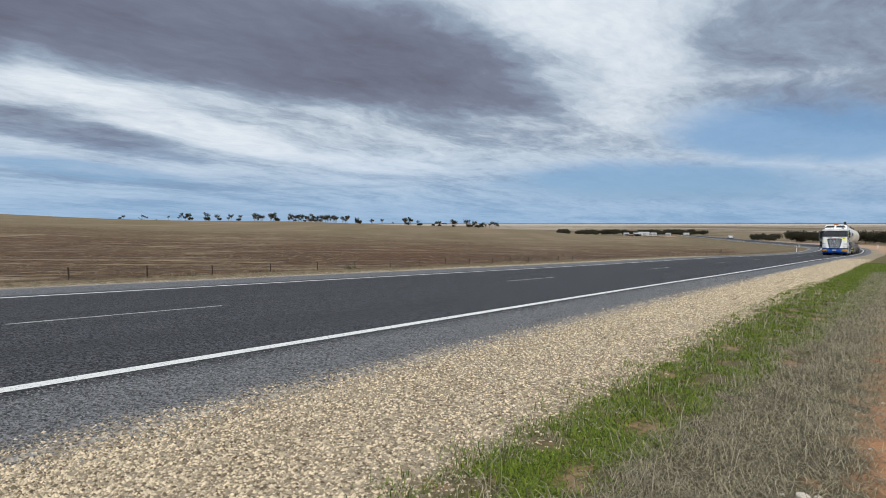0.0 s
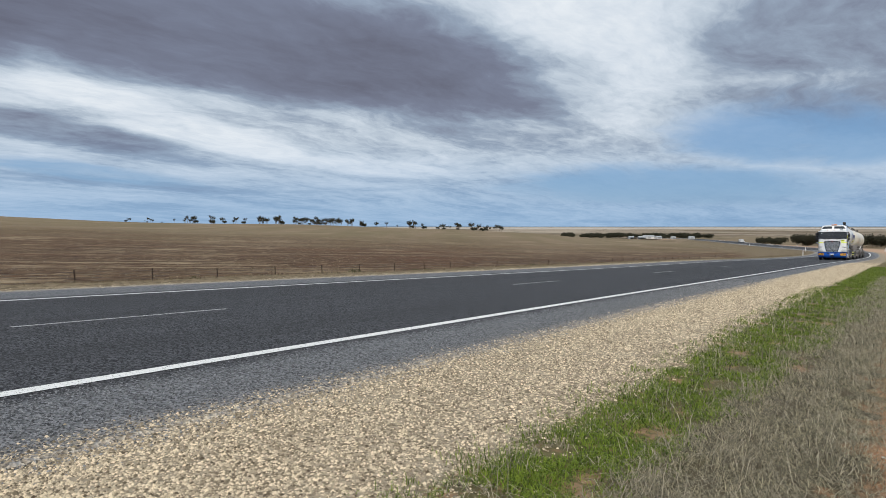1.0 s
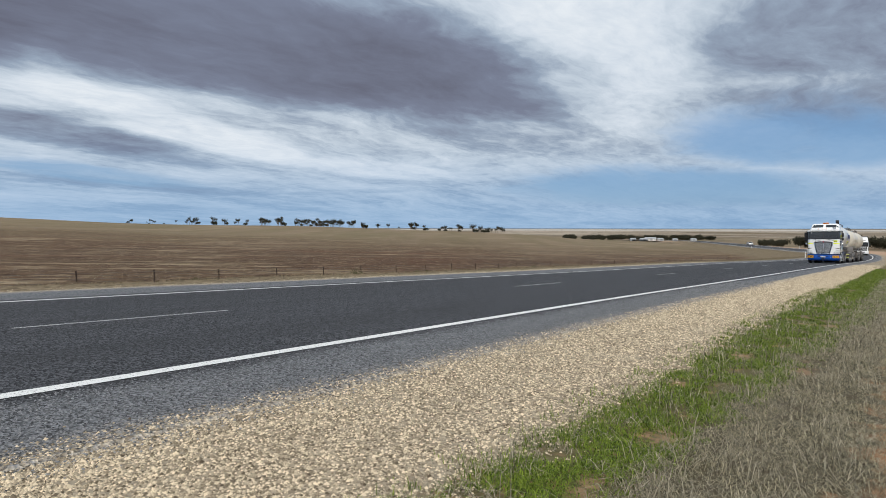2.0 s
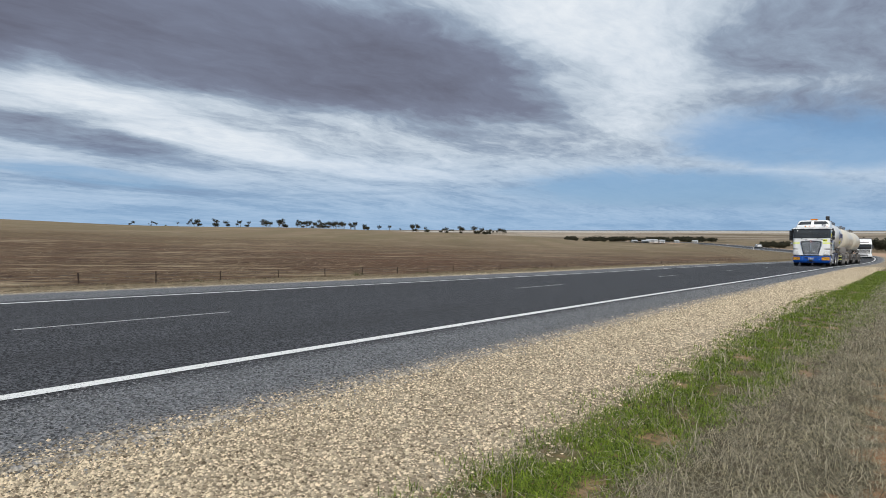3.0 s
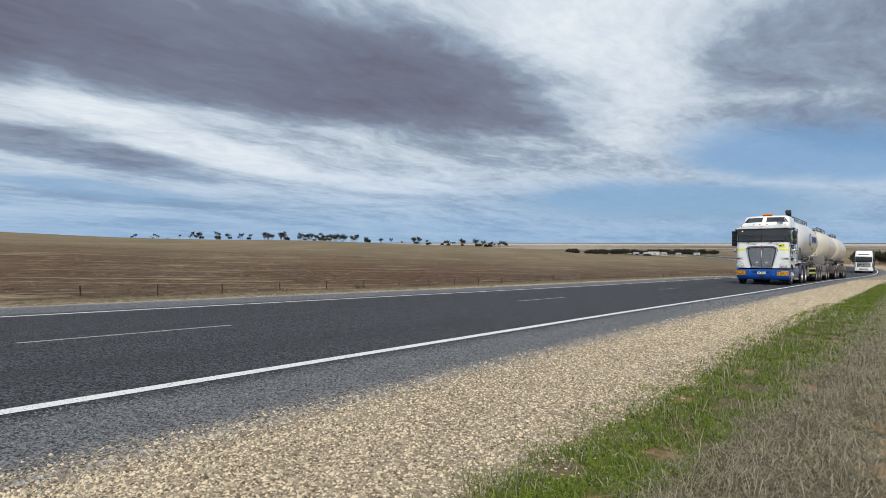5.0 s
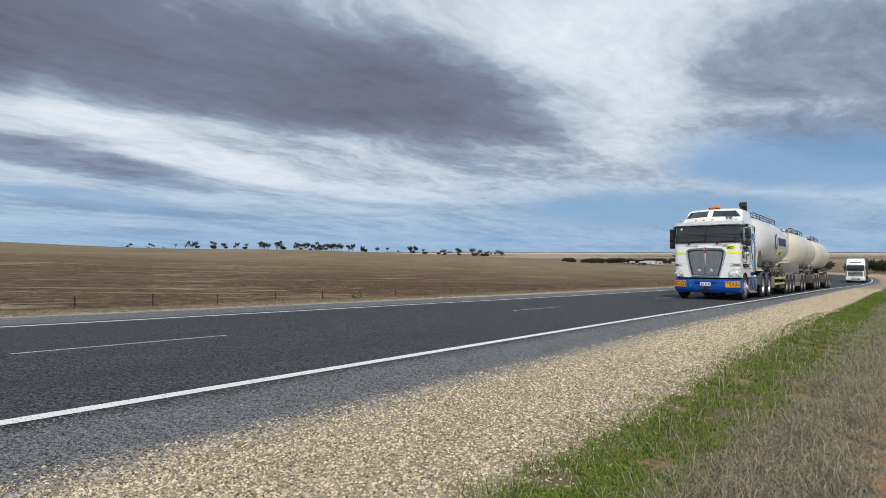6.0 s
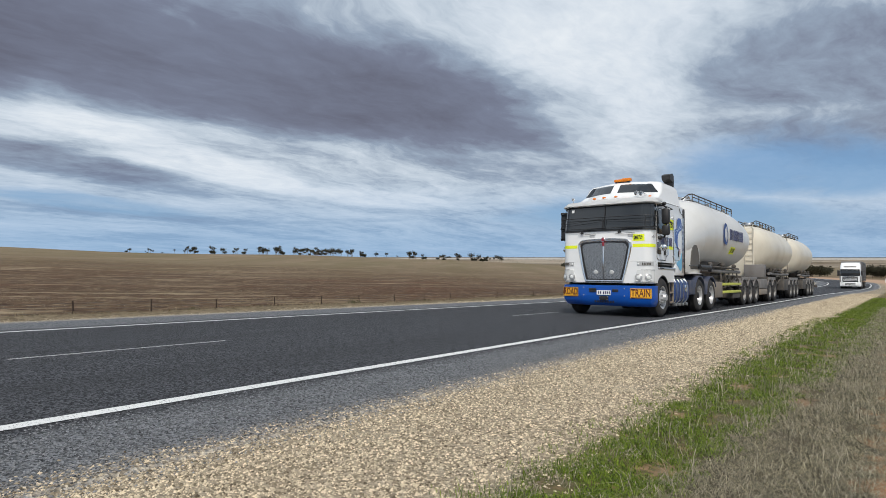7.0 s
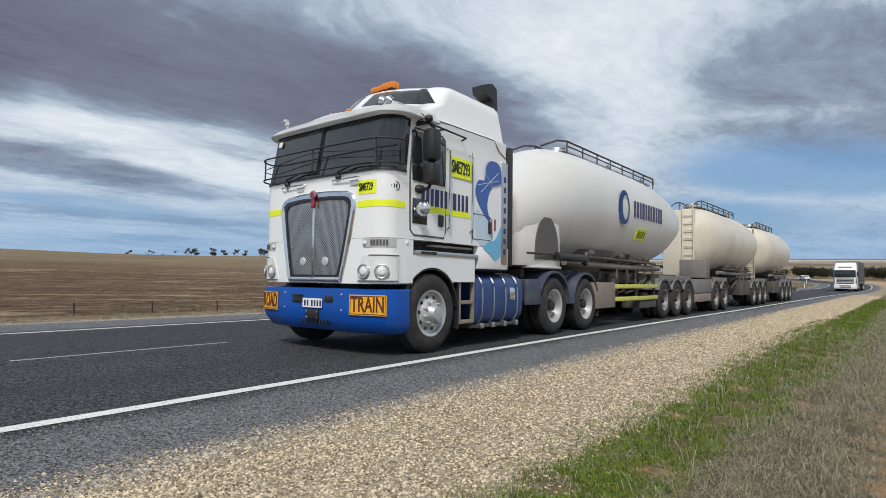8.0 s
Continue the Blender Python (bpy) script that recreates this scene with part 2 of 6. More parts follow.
def ground_paint(n, pos):
    lat = n.add("ShaderNodeAttribute", 2, attribute_name="lat")
    obj = pos
    x, y, z = n.xyz(obj)
    big = n.noise(obj, 0.9, 5.0, 0.6)
    mid = n.noise(obj, 5.0, 5.0, 0.6)
    fine = n.noise(obj, 60.0, 4.0, 0.7)
    wob = n.math("ADD", lat, n.math("ADD", n.math("MULTIPLY", n.math("SUBTRACT", big, 0.5), 0.9), n.math("MULTIPLY", n.math("SUBTRACT", mid, 0.5), 0.7)))
    grow = n.math("MULTIPLY", n.math("MINIMUM", n.math("MAXIMUM", y, 0.0), 14.0), 0.06)
    stone = n.voronoi(obj, 42.0, 1)
    gravel = n.mix(n.xyz(stone)[0], (0.2, 0.16, 0.11), (0.62, 0.525, 0.385))
    gravel = n.mix(n.smooth(n.voronoi(obj, 42.0), 0.012, 0.022, 1.0, 0.6), (0.1, 0.075, 0.05), gravel)
    gravel = n.mix(n.math("MULTIPLY", n.smooth(big, 0.45, 0.7), 0.5), gravel, (0.33, 0.29, 0.22))
    green = n.mix(fine, (0.03, 0.032, 0.012), (0.19, 0.16, 0.075))
    green = n.mix(n.smooth(mid, 0.52, 0.7), green, (0.30, 0.19, 0.11))
    dry = n.mix(fine, (0.032, 0.027, 0.016), (0.17, 0.14, 0.09))
    red = n.mix(fine, (0.27, 0.12, 0.055), (0.48, 0.26, 0.14))
    pad = n.noise(n.vmath("MULTIPLY", obj, (0.02, 0.02, 0.02)), 1.0, 6.0, 0.65)
    # stubble rows run with the contour of the paddock
    rows = n.noise(n.vmath("MULTIPLY", n.add("ShaderNodeVectorRotate", rotation_type="Z_AXIS", i_0=obj, i_3=radians(50)), (0.06, 1.1, 0.1)), 1.0, 6.0, 0.75)
    tilt = n.noise(n.vmath("MULTIPLY", n.add("ShaderNodeVectorRotate", rotation_type="Z_AXIS", i_0=obj, i_3=radians(52)), (0.004, 0.05, 0.05)), 1.0, 5.0, 0.6)
    field = n.mix(n.smooth(rows, 0.3, 0.7), (0.040, 0.022, 0.013), (0.135, 0.082, 0.047))
    field = n.mix(n.smooth(tilt, 0.42, 0.68), field, (0.105, 0.052, 0.028))
    field = n.mix(n.math("MULTIPLY", n.smooth(pad, 0.4, 0.65), 0.6), field, (0.12, 0.078, 0.046))
    clod = n.noise(obj, 0.7, 8.0, 0.78)
    tuft = n.noise(n.vmath("MULTIPLY", n.add("ShaderNodeVectorRotate", rotation_type="Z_AXIS", i_0=obj, i_3=radians(50)), (0.35, 1.0, 0.3)), 1.3, 6.0, 0.72)
    field = n.mix(n.math("MULTIPLY", n.smooth(clod, 0.48, 0.56), 0.9), field, (0.042, 0.021, 0.012))
    field = n.mix(n.math("MULTIPLY", n.smooth(tuft, 0.54, 0.62), 0.75), field, (0.25, 0.18, 0.115))
    # thin straw windrows and darker red strips across the slope
    ahead = n.math("ADD", n.math("MULTIPLY", x, -0.866), n.math("MULTIPLY", y, 0.5))
    along = n.math("ADD", n.math("MULTIPLY", x, 0.5), n.math("MULTIPLY", y, 0.866))
    strip = n.noise(n.join(n.math("MULTIPLY", ahead, 0.07), n.math("MULTIPLY", along, 0.006), 0.0), 1.0, 4.0, 0.65)
    field = n.mix(n.math("MULTIPLY", n.smooth(strip, 0.52, 0.66), 0.6), field, (0.115, 0.048, 0.026))
    field = n.mix(n.math("MULTIPLY", n.smooth(strip, 0.46, 0.36), 0.35), field, (0.21, 0.165, 0.105))
    wind = n.noise(n.join(n.math("MULTIPLY", ahead, 0.16), n.math("MULTIPLY", along, 0.012), 3.0), 1.0, 2.0, 0.5)
    wind = n.math("ABSOLUTE", n.math("SUBTRACT", wind, 0.5))
    gap = n.smooth(n.noise(n.vmath("MULTIPLY", obj, (0.06, 0.06, 0.06)), 1.0, 4.0, 0.7), 0.42, 0.6)
    field = n.mix(n.math("MULTIPLY", n.smooth(wind, 0.008, 0.022, 0.75, 0.0), gap), field, (0.36, 0.285, 0.185))
    dist = n.add("ShaderNodeVectorMath", 1, operation="LENGTH", i_0=obj)
    field = n.mix(n.math("MULTIPLY", n.smooth(n.math("ADD", dist, n.math("MULTIPLY", pad, 160.0)), 150.0, 420.0), 0.75), field, n.mix(n.smooth(tilt, 0.35, 0.65), (0.235, 0.18, 0.115), (0.18, 0.15, 0.085)))
    patch = n.noise(n.vmath("MULTIPLY", obj, (0.0016, 0.0016, 0.0016)), 1.0, 3.0, 0.6)
    plain = n.mix(n.smooth(patch, 0.42, 0.6), (0.15, 0.115, 0.075), (0.34, 0.285, 0.22))
    sea = n.smooth(dist, 3600.0, 3900.0)
    strand = n.math("MULTIPLY", n.smooth(dist, 2500.0, 2800.0), n.smooth(dist, 3200.0, 3500.0, 1.0, 0.0))
    plain = n.mix(n.math("MULTIPLY", strand, 0.8), plain, (0.52, 0.48, 0.43))
    plain = n.mix(sea, plain, (0.10, 0.17, 0.24))
    verge = n.mix(n.smooth(mid, 0.4, 0.65), (0.10, 0.075, 0.042), (0.27, 0.21, 0.135))
    c = n.mix(n.smooth(wob, 2.95, 3.3), gravel, green)
    c = n.mix(n.smooth(n.math("SUBTRACT", wob, grow), 3.40, 3.65), c, dry)
    c = n.mix(n.smooth(n.math("SUBTRACT", wob, n.math("MULTIPLY", grow, 0.35)), 4.28, 4.5), c, red)
    c = n.mix(n.smooth(n.math("SUBTRACT", wob, grow), 5.6, 6.2), c, verge)
    cut = n.math("MULTIPLY", n.smooth(dist, 95.0, 140.0), n.math("MULTIPLY", n.smooth(wob, 1.5, 3.5), n.smooth(wob, 9.0, 16.0, 1.0, 0.0)))
    c = n.mix(cut, c, n.mix(mid, (0.36, 0.22, 0.14), (0.46, 0.33, 0.23)))
    c = n.mix(n.smooth(wob, -9.9, -9.4, 1.0, 0.0), c, verge)
    c = n.mix(n.smooth(wob, -26.5, -20.0, 1.0, 0.0), c, field)
    c = n.mix(n.smooth(wob, 14.0, 30.0), c, field)
    c = n.mix(n.smooth(dist, 700.0, 1300.0), c, plain)
    # scrub, bare earth and pale stubble in irregular patches over the far flats
    far = n.smooth(dist, 170.0, 320.0)
    scrub = n.noise(n.vmath("MULTIPLY", obj, (0.03, 0.012, 0.02)), 1.0, 6.0, 0.7)
    c = n.mix(n.math("MULTIPLY", n.math("MULTIPLY", n.smooth(scrub, 0.54, 0.62), n.smooth(dist, 560.0, 680.0)), 0.7), c, (0.075, 0.062, 0.036))
    c = n.mix(n.math("MULTIPLY", n.math("MULTIPLY", n.smooth(scrub, 0.46, 0.36), far), 0.4), c, (0.34, 0.25, 0.17))
    for bx, by, br in BARE:
        off = n.vmath("MULTIPLY", n.vmath("SUBTRACT", obj, (bx, by, 0.0)), (1.0, 0.6, 0.0))
        d = n.math("ADD", n.add("ShaderNodeVectorMath", 1, operation="LENGTH", i_0=off), n.math("MULTIPLY", n.math("SUBTRACT", n.noise(obj, 9.0, 6.0, 0.75), 0.5), 0.9))
        c = n.mix(n.smooth(d, br * 0.1, br, 0.55, 0.0), c, n.mix(0.35, red, (0.34, 0.27, 0.19)))
    rough_h = n.math("ADD", n.math("MULTIPLY", fine, 0.5), n.math("MULTIPLY", n.voronoi(obj, 42.0), 0.8))
    return {"Base Color": c, "Roughness": 0.95, "Specular IOR Level": 0.15, "bump": (rough_h, 0.6, 0.02)}


def build_ground():
    rings = np.concatenate([np.geomspace(0.5, 60, 110), np.geomspace(61.5, 4900, 150)])
    turns = np.concatenate([np.arange(-95, 25, 0.25), np.arange(25, 265, 2.5)])
    a = np.radians(turns)[None, :]
    x, y = rings[:, None] * np.sin(a), rings[:, None] * np.cos(a)
    z, u = land(x, y)
    nr, nt = x.shape
    co = np.stack([x, y, z], -1).reshape(-1, 3)
    co = np.vstack([co, [[0, 0, co[:nt, 2].mean()]]])
    i, j = np.meshgrid(np.arange(nr - 1), np.arange(nt), indexing="ij")
    j2 = (j + 1) % nt
    quads = np.stack([i * nt + j, (i + 1) * nt + j, (i + 1) * nt + j2, i * nt + j2], -1).reshape(-1, 4)
    faces = quads[:, ::-1].tolist() + [((k + 1) % nt, k, nr * nt) for k in range(nt)]
    ob = mesh_object("ground", co.tolist(), faces, material("earth", ground_paint))
    at = ob.data.attributes.new("lat", "FLOAT", "POINT")
    at.data.foreach_set("value", np.append(u.reshape(-1), 4.4).astype(np.float32))
    tagged(ob, "brown stubble paddocks, gravel and grass verge", "ground", kind="structure")


build_ground()


def ribbon(name, u0, u1, y0, y1, lift, mat, step=1.0, cols=1, skirt=0.0):
    n_ = max(2, int(abs(y1 - y0) / step) + 1)
    verts, faces = [], []
    us = [u0 + (u1 - u0) * k / cols for k in range(cols + 1)]
    edge = [(u, lift) for u in us]
    if skirt:
        edge = [(u0 - skirt * 2, lift - skirt)] + edge + [(u1 + skirt * 2, lift - skirt)]
    for yv in np.linspace(y0, y1, n_):
        verts += [road_point(float(yv), u, l) for u, l in edge]
    m = len(edge)
    for i in range(n_ - 1):
        faces += [(i * m + k, i * m + k + 1, (i + 1) * m + k + 1, (i + 1) * m + k) for k in range(m - 1)]
    ob = mesh_object(name, verts, faces, mat)
    at = ob.data.attributes.new("lat", "FLOAT", "POINT")
    at.data.foreach_set("value", [u for _ in range(n_) for u, l in edge])
    return ob


def asphalt_paint(n, pos):
    lat = n.add("ShaderNodeAttribute", 2, attribute_name="lat")
    cell = n.voronoi(pos, 62.0, 1)
    fine = n.xyz(cell)[0]
    mid = n.noise(pos, 2.2, 5.0, 0.6)
    long = n.noise(n.vmath("MULTIPLY", pos, (1.3, 0.05, 1.0)), 1.0, 4.0, 0.6)
    lane = n.mix(n.math("MULTIPLY", n.smooth(fine, 0.2, 1.0), 0.95), (0.012, 0.0125, 0.015), (0.115, 0.118, 0.128))
    lane = n.mix(n.math("MULTIPLY", n.smooth(long, 0.45, 0.65), 0.35), lane, (0.028, 0.028, 0.03))
    edge = n.mix(fine, (0.033, 0.035, 0.038), (0.235, 0.242, 0.256))
    w = n.math("ADD", lat, n.math("MULTIPLY", n.math("SUBTRACT", mid, 0.5), 0.35))
    c = n.mix(n.smooth(w, 0.08, 0.5), lane, edge)
    c = n.mix(n.smooth(w, -7.75, -7.3, 1.0, 0.0), c, edge)
    loose = n.mix(fine, (0.26, 0.21, 0.15), (0.70, 0.60, 0.45))
    grey_loose = n.mix(fine, (0.16, 0.145, 0.125), (0.48, 0.43, 0.36))
    grit = n.math("ADD", w, n.math("MULTIPLY", n.math("SUBTRACT", n.noise(pos, 35.0, 3.0, 0.7), 0.5), 1.3))
    c = n.mix(n.smooth(grit, 1.1, 1.7), c, loose)
    c = n.mix(n.smooth(grit, -9.5, -8.9, 1.0, 0.0), c, grey_loose)
    return {"Base Color": c, "Roughness": 0.85, "Specular IOR Level": 0.25, "bump": (n.voronoi(pos, 62.0), 0.8, 0.015)}


asphalt = material("asphalt", asphalt_paint)
road = tagged(ribbon("road", -9.5, 1.4, -60, 690, 0.0, asphalt, 1.0, 10, 0.02), "two-lane dark asphalt highway with chip-seal shoulders", "road", kind="structure")


def line_paint(n, pos):
    worn = n.smooth(n.noise(pos, 60.0, 4.0, 0.75), 0.53, 0.68)
    return {"Base Color": n.mix(worn, (0.74, 0.74, 0.72), (0.12, 0.12, 0.12)), "Roughness": 0.6, "bump": (n.voronoi(pos, 95.0), 0.4, 0.01)}


white_line = material("line_paint", line_paint)


def dash_paint(n, pos):
    worn = n.smooth(n.noise(pos, 45.0, 5.0, 0.8), 0.42, 0.58)
    return {"Base Color": n.mix(worn, (0.62, 0.62, 0.60), (0.06, 0.06, 0.065)), "Roughness": 0.7, "bump": (n.voronoi(pos, 95.0), 0.4, 0.01)}


worn_line = material("worn_line_paint", dash_paint)
for nm, u0, u1 in (("edge_line", -0.075, 0.075), ("edge_line", -7.2, -7.06)):
    tagged(ribbon(nm, u0, u1, -60, 690, 0.006, white_line, 0.5, 1), "solid white painted edge line", "road marking", kind="structure")
for k in range(-4, 40):
    y0 = 2.0 + 11.2 * k
    tagged(ribbon("centre_dash", -3.5, -3.42, y0, y0 + 2.72, 0.006, worn_line, 0.7, 1), "broken white centre line dash", "road marking", kind="structure")

# ---- mesh kit ----
def part(name, bm, mat, parent=None, label="", smooth=True):
    """Links a bmesh as one mesh object under a thing or a part."""
    bmesh.ops.recalc_face_normals(bm, faces=bm.faces)
    me = bpy.data.meshes.new(name)
    bm.to_mesh(me)
    bm.free()
    me.materials.append(mat)
    if smooth:
        me.shade_smooth()
        me.set_sharp_from_angle(angle=radians(38))
    ob = new(name, me)
    if parent is not None:
        ob.parent = parent
    if label:
        ob["label"] = label
    return ob


def share(name, source, parent, m):
    ob = new(name, source.data)
    ob.parent = parent
    ob.matrix_basis = m
    return ob


def box(bm, x0, x1, y0, y1, z0, z1, bevel=0.0, m=None):
    v = bmesh.ops.create_cube(bm, size=1.0)["verts"]
    for p in v:
        p.co = Vector(((x0 + x1) / 2 + p.co.x * (x1 - x0), (y0 + y1) / 2 + p.co.y * (y1 - y0), (z0 + z1) / 2 + p.co.z * (z1 - z0)))
    if bevel:
        e = list({e for p in v for e in p.link_edges})
        r = bmesh.ops.bevel(bm, geom=e, offset=bevel, segments=2, affect="EDGES", profile=0.5)
        v = list({p for f in r["faces"] for p in f.verts} | {p for p in v if p.is_valid})
    if m is not None:
        bmesh.ops.transform(bm, matrix=m, verts=v)
    return bm


def cube(*a, bevel=0.0, m=None):
    return box(bmesh.new(), *a, bevel=bevel, m=m)


def loft(bm, rings, closed=True, caps=True):
    rows = [[bm.verts.new(p) for p in ring] for ring in rings]
    n_ = len(rows[0])
    for a, b in zip(rows, rows[1:]):
        for k in range(n_ if closed else n_ - 1):
            bm.faces.new((a[k], a[(k + 1) % n_], b[(k + 1) % n_], b[k]))
    if caps and closed:
        bm.faces.new(rows[0])
        bm.faces.new(rows[-1][::-1])
    return bm


def pipe(bm, points, r, seg=8):
    """A round bar along points."""
    pts = [Vector(p) for p in points]
    rings = []
    for i, p in enumerate(pts):
        d = (pts[min(i + 1, len(pts) - 1)] - pts[max(i - 1, 0)]).normalized()
        a = d.orthogonal().normalized() if abs(d.z) > 0.95 else Vector((0, 0, 1)).cross(d).normalized()
        b = d.cross(a)
        rings.append([p + (a * math.cos(t) + b * math.sin(t)) * r for t in (2 * math.pi * k / seg for k in range(seg))])
    return loft(bm, rings)


def spin_x(bm, profile, seg=32, at=(0, 0, 0), caps=True):
    """A body turned about the x axis; profile of (x, radius)."""
    c = Vector(at)
    rings = [[c + Vector((x, r * math.cos(2 * math.pi * k / seg), r * math.sin(2 * math.pi * k / seg))) for k in range(seg)] for x, r in profile]
    return loft(bm, rings, caps=caps)


def ball(bm, centre, rx, ry, rz, u=12, v=8):
    bmesh.ops.create_uvsphere(bm, u_segments=u, v_segments=v, radius=1.0, matrix=Matrix.Translation(centre) @ Matrix.Diagonal((rx, ry, rz, 1)))
    return bm


def lettering(name, text, size, mat, parent, m, stretch=1.0, depth=0.003):
    c = bpy.data.curves.new(name, "FONT")
    c.body, c.size, c.extrude, c.align_x, c.align_y = text, size, depth, "CENTER", "CENTER"
    c.resolution_u, c.offset = 3, size * 0.012
    ob = bpy.data.objects.new(name, c)
    me = bpy.data.meshes.new_from_object(ob)
    bpy.data.objects.remove(ob)
    me.transform(m @ Matrix.Diagonal((stretch, 1, 1, 1)))
    me.materials.append(mat)
    o = new(name, me)
    o.parent = parent
    return o


# ---- vehicle finishes ----
white = coat("cab_white", (0.86, 0.86, 0.85), 0.28, 0.0, 0.10, 1.6, (0.45, 0.42, 0.38), 0.6)
white_tank = coat("tank_white", (0.70, 0.69, 0.66), 0.36, 0.0, 0.22, 0.7, (0.42, 0.38, 0.31), 0.3)
cream_tank = coat("tank_cream", (0.72, 0.66, 0.54), 0.38, 0.0, 0.4, 0.6, (0.45, 0.39, 0.29), 0.25)
blue = coat("deep_blue", (0.001, 0.078, 0.40), 0.38, 0.0, 0.05, 2.5, (0.10, 0.11, 0.14), 0.15)
guard_blue = coat("guard_blue", (0.03, 0.045, 0.095), 0.55, 0.0, 0.6, 2.5, (0.17, 0.155, 0.14))
blue_dusty = coat("dusty_blue", (0.004, 0.042, 0.18), 0.4, 0.0, 0.22, 2.5, (0.16, 0.15, 0.15), 0.1)
chrome = coat("chrome", (0.78, 0.79, 0.80), 0.14, 1.0, 0.12, 4.0, (0.3, 0.28, 0.26))
rim_alloy = coat("rim_alloy", (0.58, 0.58, 0.58), 0.36, 0.5, 0.3, 4.0, (0.25, 0.22, 0.19))
rim_dusty = coat("rim_dusty", (0.30, 0.29, 0.275), 0.5, 0.4, 0.5, 4.0, (0.17, 0.15, 0.13))
alloy = coat("alloy", (0.62, 0.62, 0.62), 0.3, 1.0, 0.2, 4.0, (0.25, 0.22, 0.19))
rubber = coat("rubber", (0.018, 0.018, 0.019), 0.85, 0.0, 0.35, 5.0, (0.12, 0.10, 0.085), bump=0.3)
black = coat("black_plastic", (0.014, 0.014, 0.016), 0.45, 0.0, 0.2, 4.0, (0.10, 0.09, 0.08))
chassis_m = coat("dusty_steel", (0.055, 0.052, 0.05), 0.7, 0.2, 0.7, 1.8, (0.19, 0.165, 0.14))
guard_m = coat("dusty_guard", (0.20, 0.19, 0.185), 0.6, 0.0, 0.6, 1.5, (0.15, 0.13, 0.11))
# dark grey for seams and frames, and for shade coloured into recesses
seam_shade_m = coat("seam_and_shade_grey", (0.10, 0.095, 0.088), 0.7, 0.0, 0.3, 2.0)
tan_m = coat("dusty_tan_steel", (0.25, 0.21, 0.17), 0.65, 0.0, 0.4, 2.0, (0.2, 0.15, 0.11))
yellow = coat("fluoro_yellow", (0.86, 0.95, 0.02), 0.5, 0.0, 0.05, 3.0)
dull_yellow = coat("dusty_yellow", (0.56, 0.58, 0.10), 0.6, 0.0, 0.3, 3.0)
amber_sign = coat("sign_amber", (0.85, 0.42, 0.015), 0.45, 0.0, 0.1, 4.0)
sign_red = coat("sign_red", (0.10, 0.016, 0.008), 0.5, 0.0, 0.05)
navy = coat("navy_print", (0.03, 0.03, 0.11), 0.4, 0.0, 0.08)
cobalt = coat("cobalt_print", (0.045, 0.12, 0.40), 0.4, 0.0, 0.1)
sky_print = coat("light_blue_print", (0.16, 0.48, 0.72), 0.4, 0.0, 0.1)
pale_print = coat("pale_blue_print", (0.55, 0.68, 0.78), 0.4, 0.0, 0.1)
amber = coat("amber_lens", (0.75, 0.22, 0.02), 0.2, 0.0, 0.05)
lens_clear = coat("clear_lens", (0.78, 0.78, 0.76), 0.12, 0.0, 0.2, 6.0, (0.3, 0.29, 0.27), 0.5)
lamp_grey = coat("lamp_grey", (0.5, 0.5, 0.5), 0.3, 0.0, 0.1, 8.0)
lens = coat("lamp_lens", (0.80, 0.81, 0.79), 0.2, 0.0, 0.12, 8.0)
dark_glass = glass_dark("dark_glass")
curtain = coat("grey_curtain", (0.10, 0.105, 0.11), 0.6, 0.0, 0.4, 1.0)
badge_red = coat("badge_red", (0.30, 0.03, 0.05), 0.35, 0.0, 0.05)


def mesh_paint(n, pos):
    x, y, z = n.xyz(pos)
    u = n.math("FRACT", n.math("MULTIPLY", x, 48.0))
    v = n.math("FRACT", n.math("ADD", n.math("MULTIPLY", z, 48.0), n.math("MULTIPLY", n.math("FLOOR", n.math("MULTIPLY", x, 48.0)), 0.5)))
    du, dv = n.math("ABSOLUTE", n.math("SUBTRACT", u, 0.5)), n.math("ABSOLUTE", n.math("SUBTRACT", v, 0.5))
    hole = n.smooth(n.math("MAXIMUM", du, dv), 0.26, 0.36, 1.0, 0.0)
    return {"Base Color": n.mix(hole, (0.5, 0.5, 0.5), (0.03, 0.03, 0.032)), "Metallic": n.math("SUBTRACT", 0.9, n.math("MULTIPLY", hole, 0.9)), "Roughness": 0.35, "bump": (hole, -0.6, 0.01)}


grille_mesh = material("grille_mesh", mesh_paint)

# ---- wheels: thing > wheel > tyre ----
WHEEL = {}


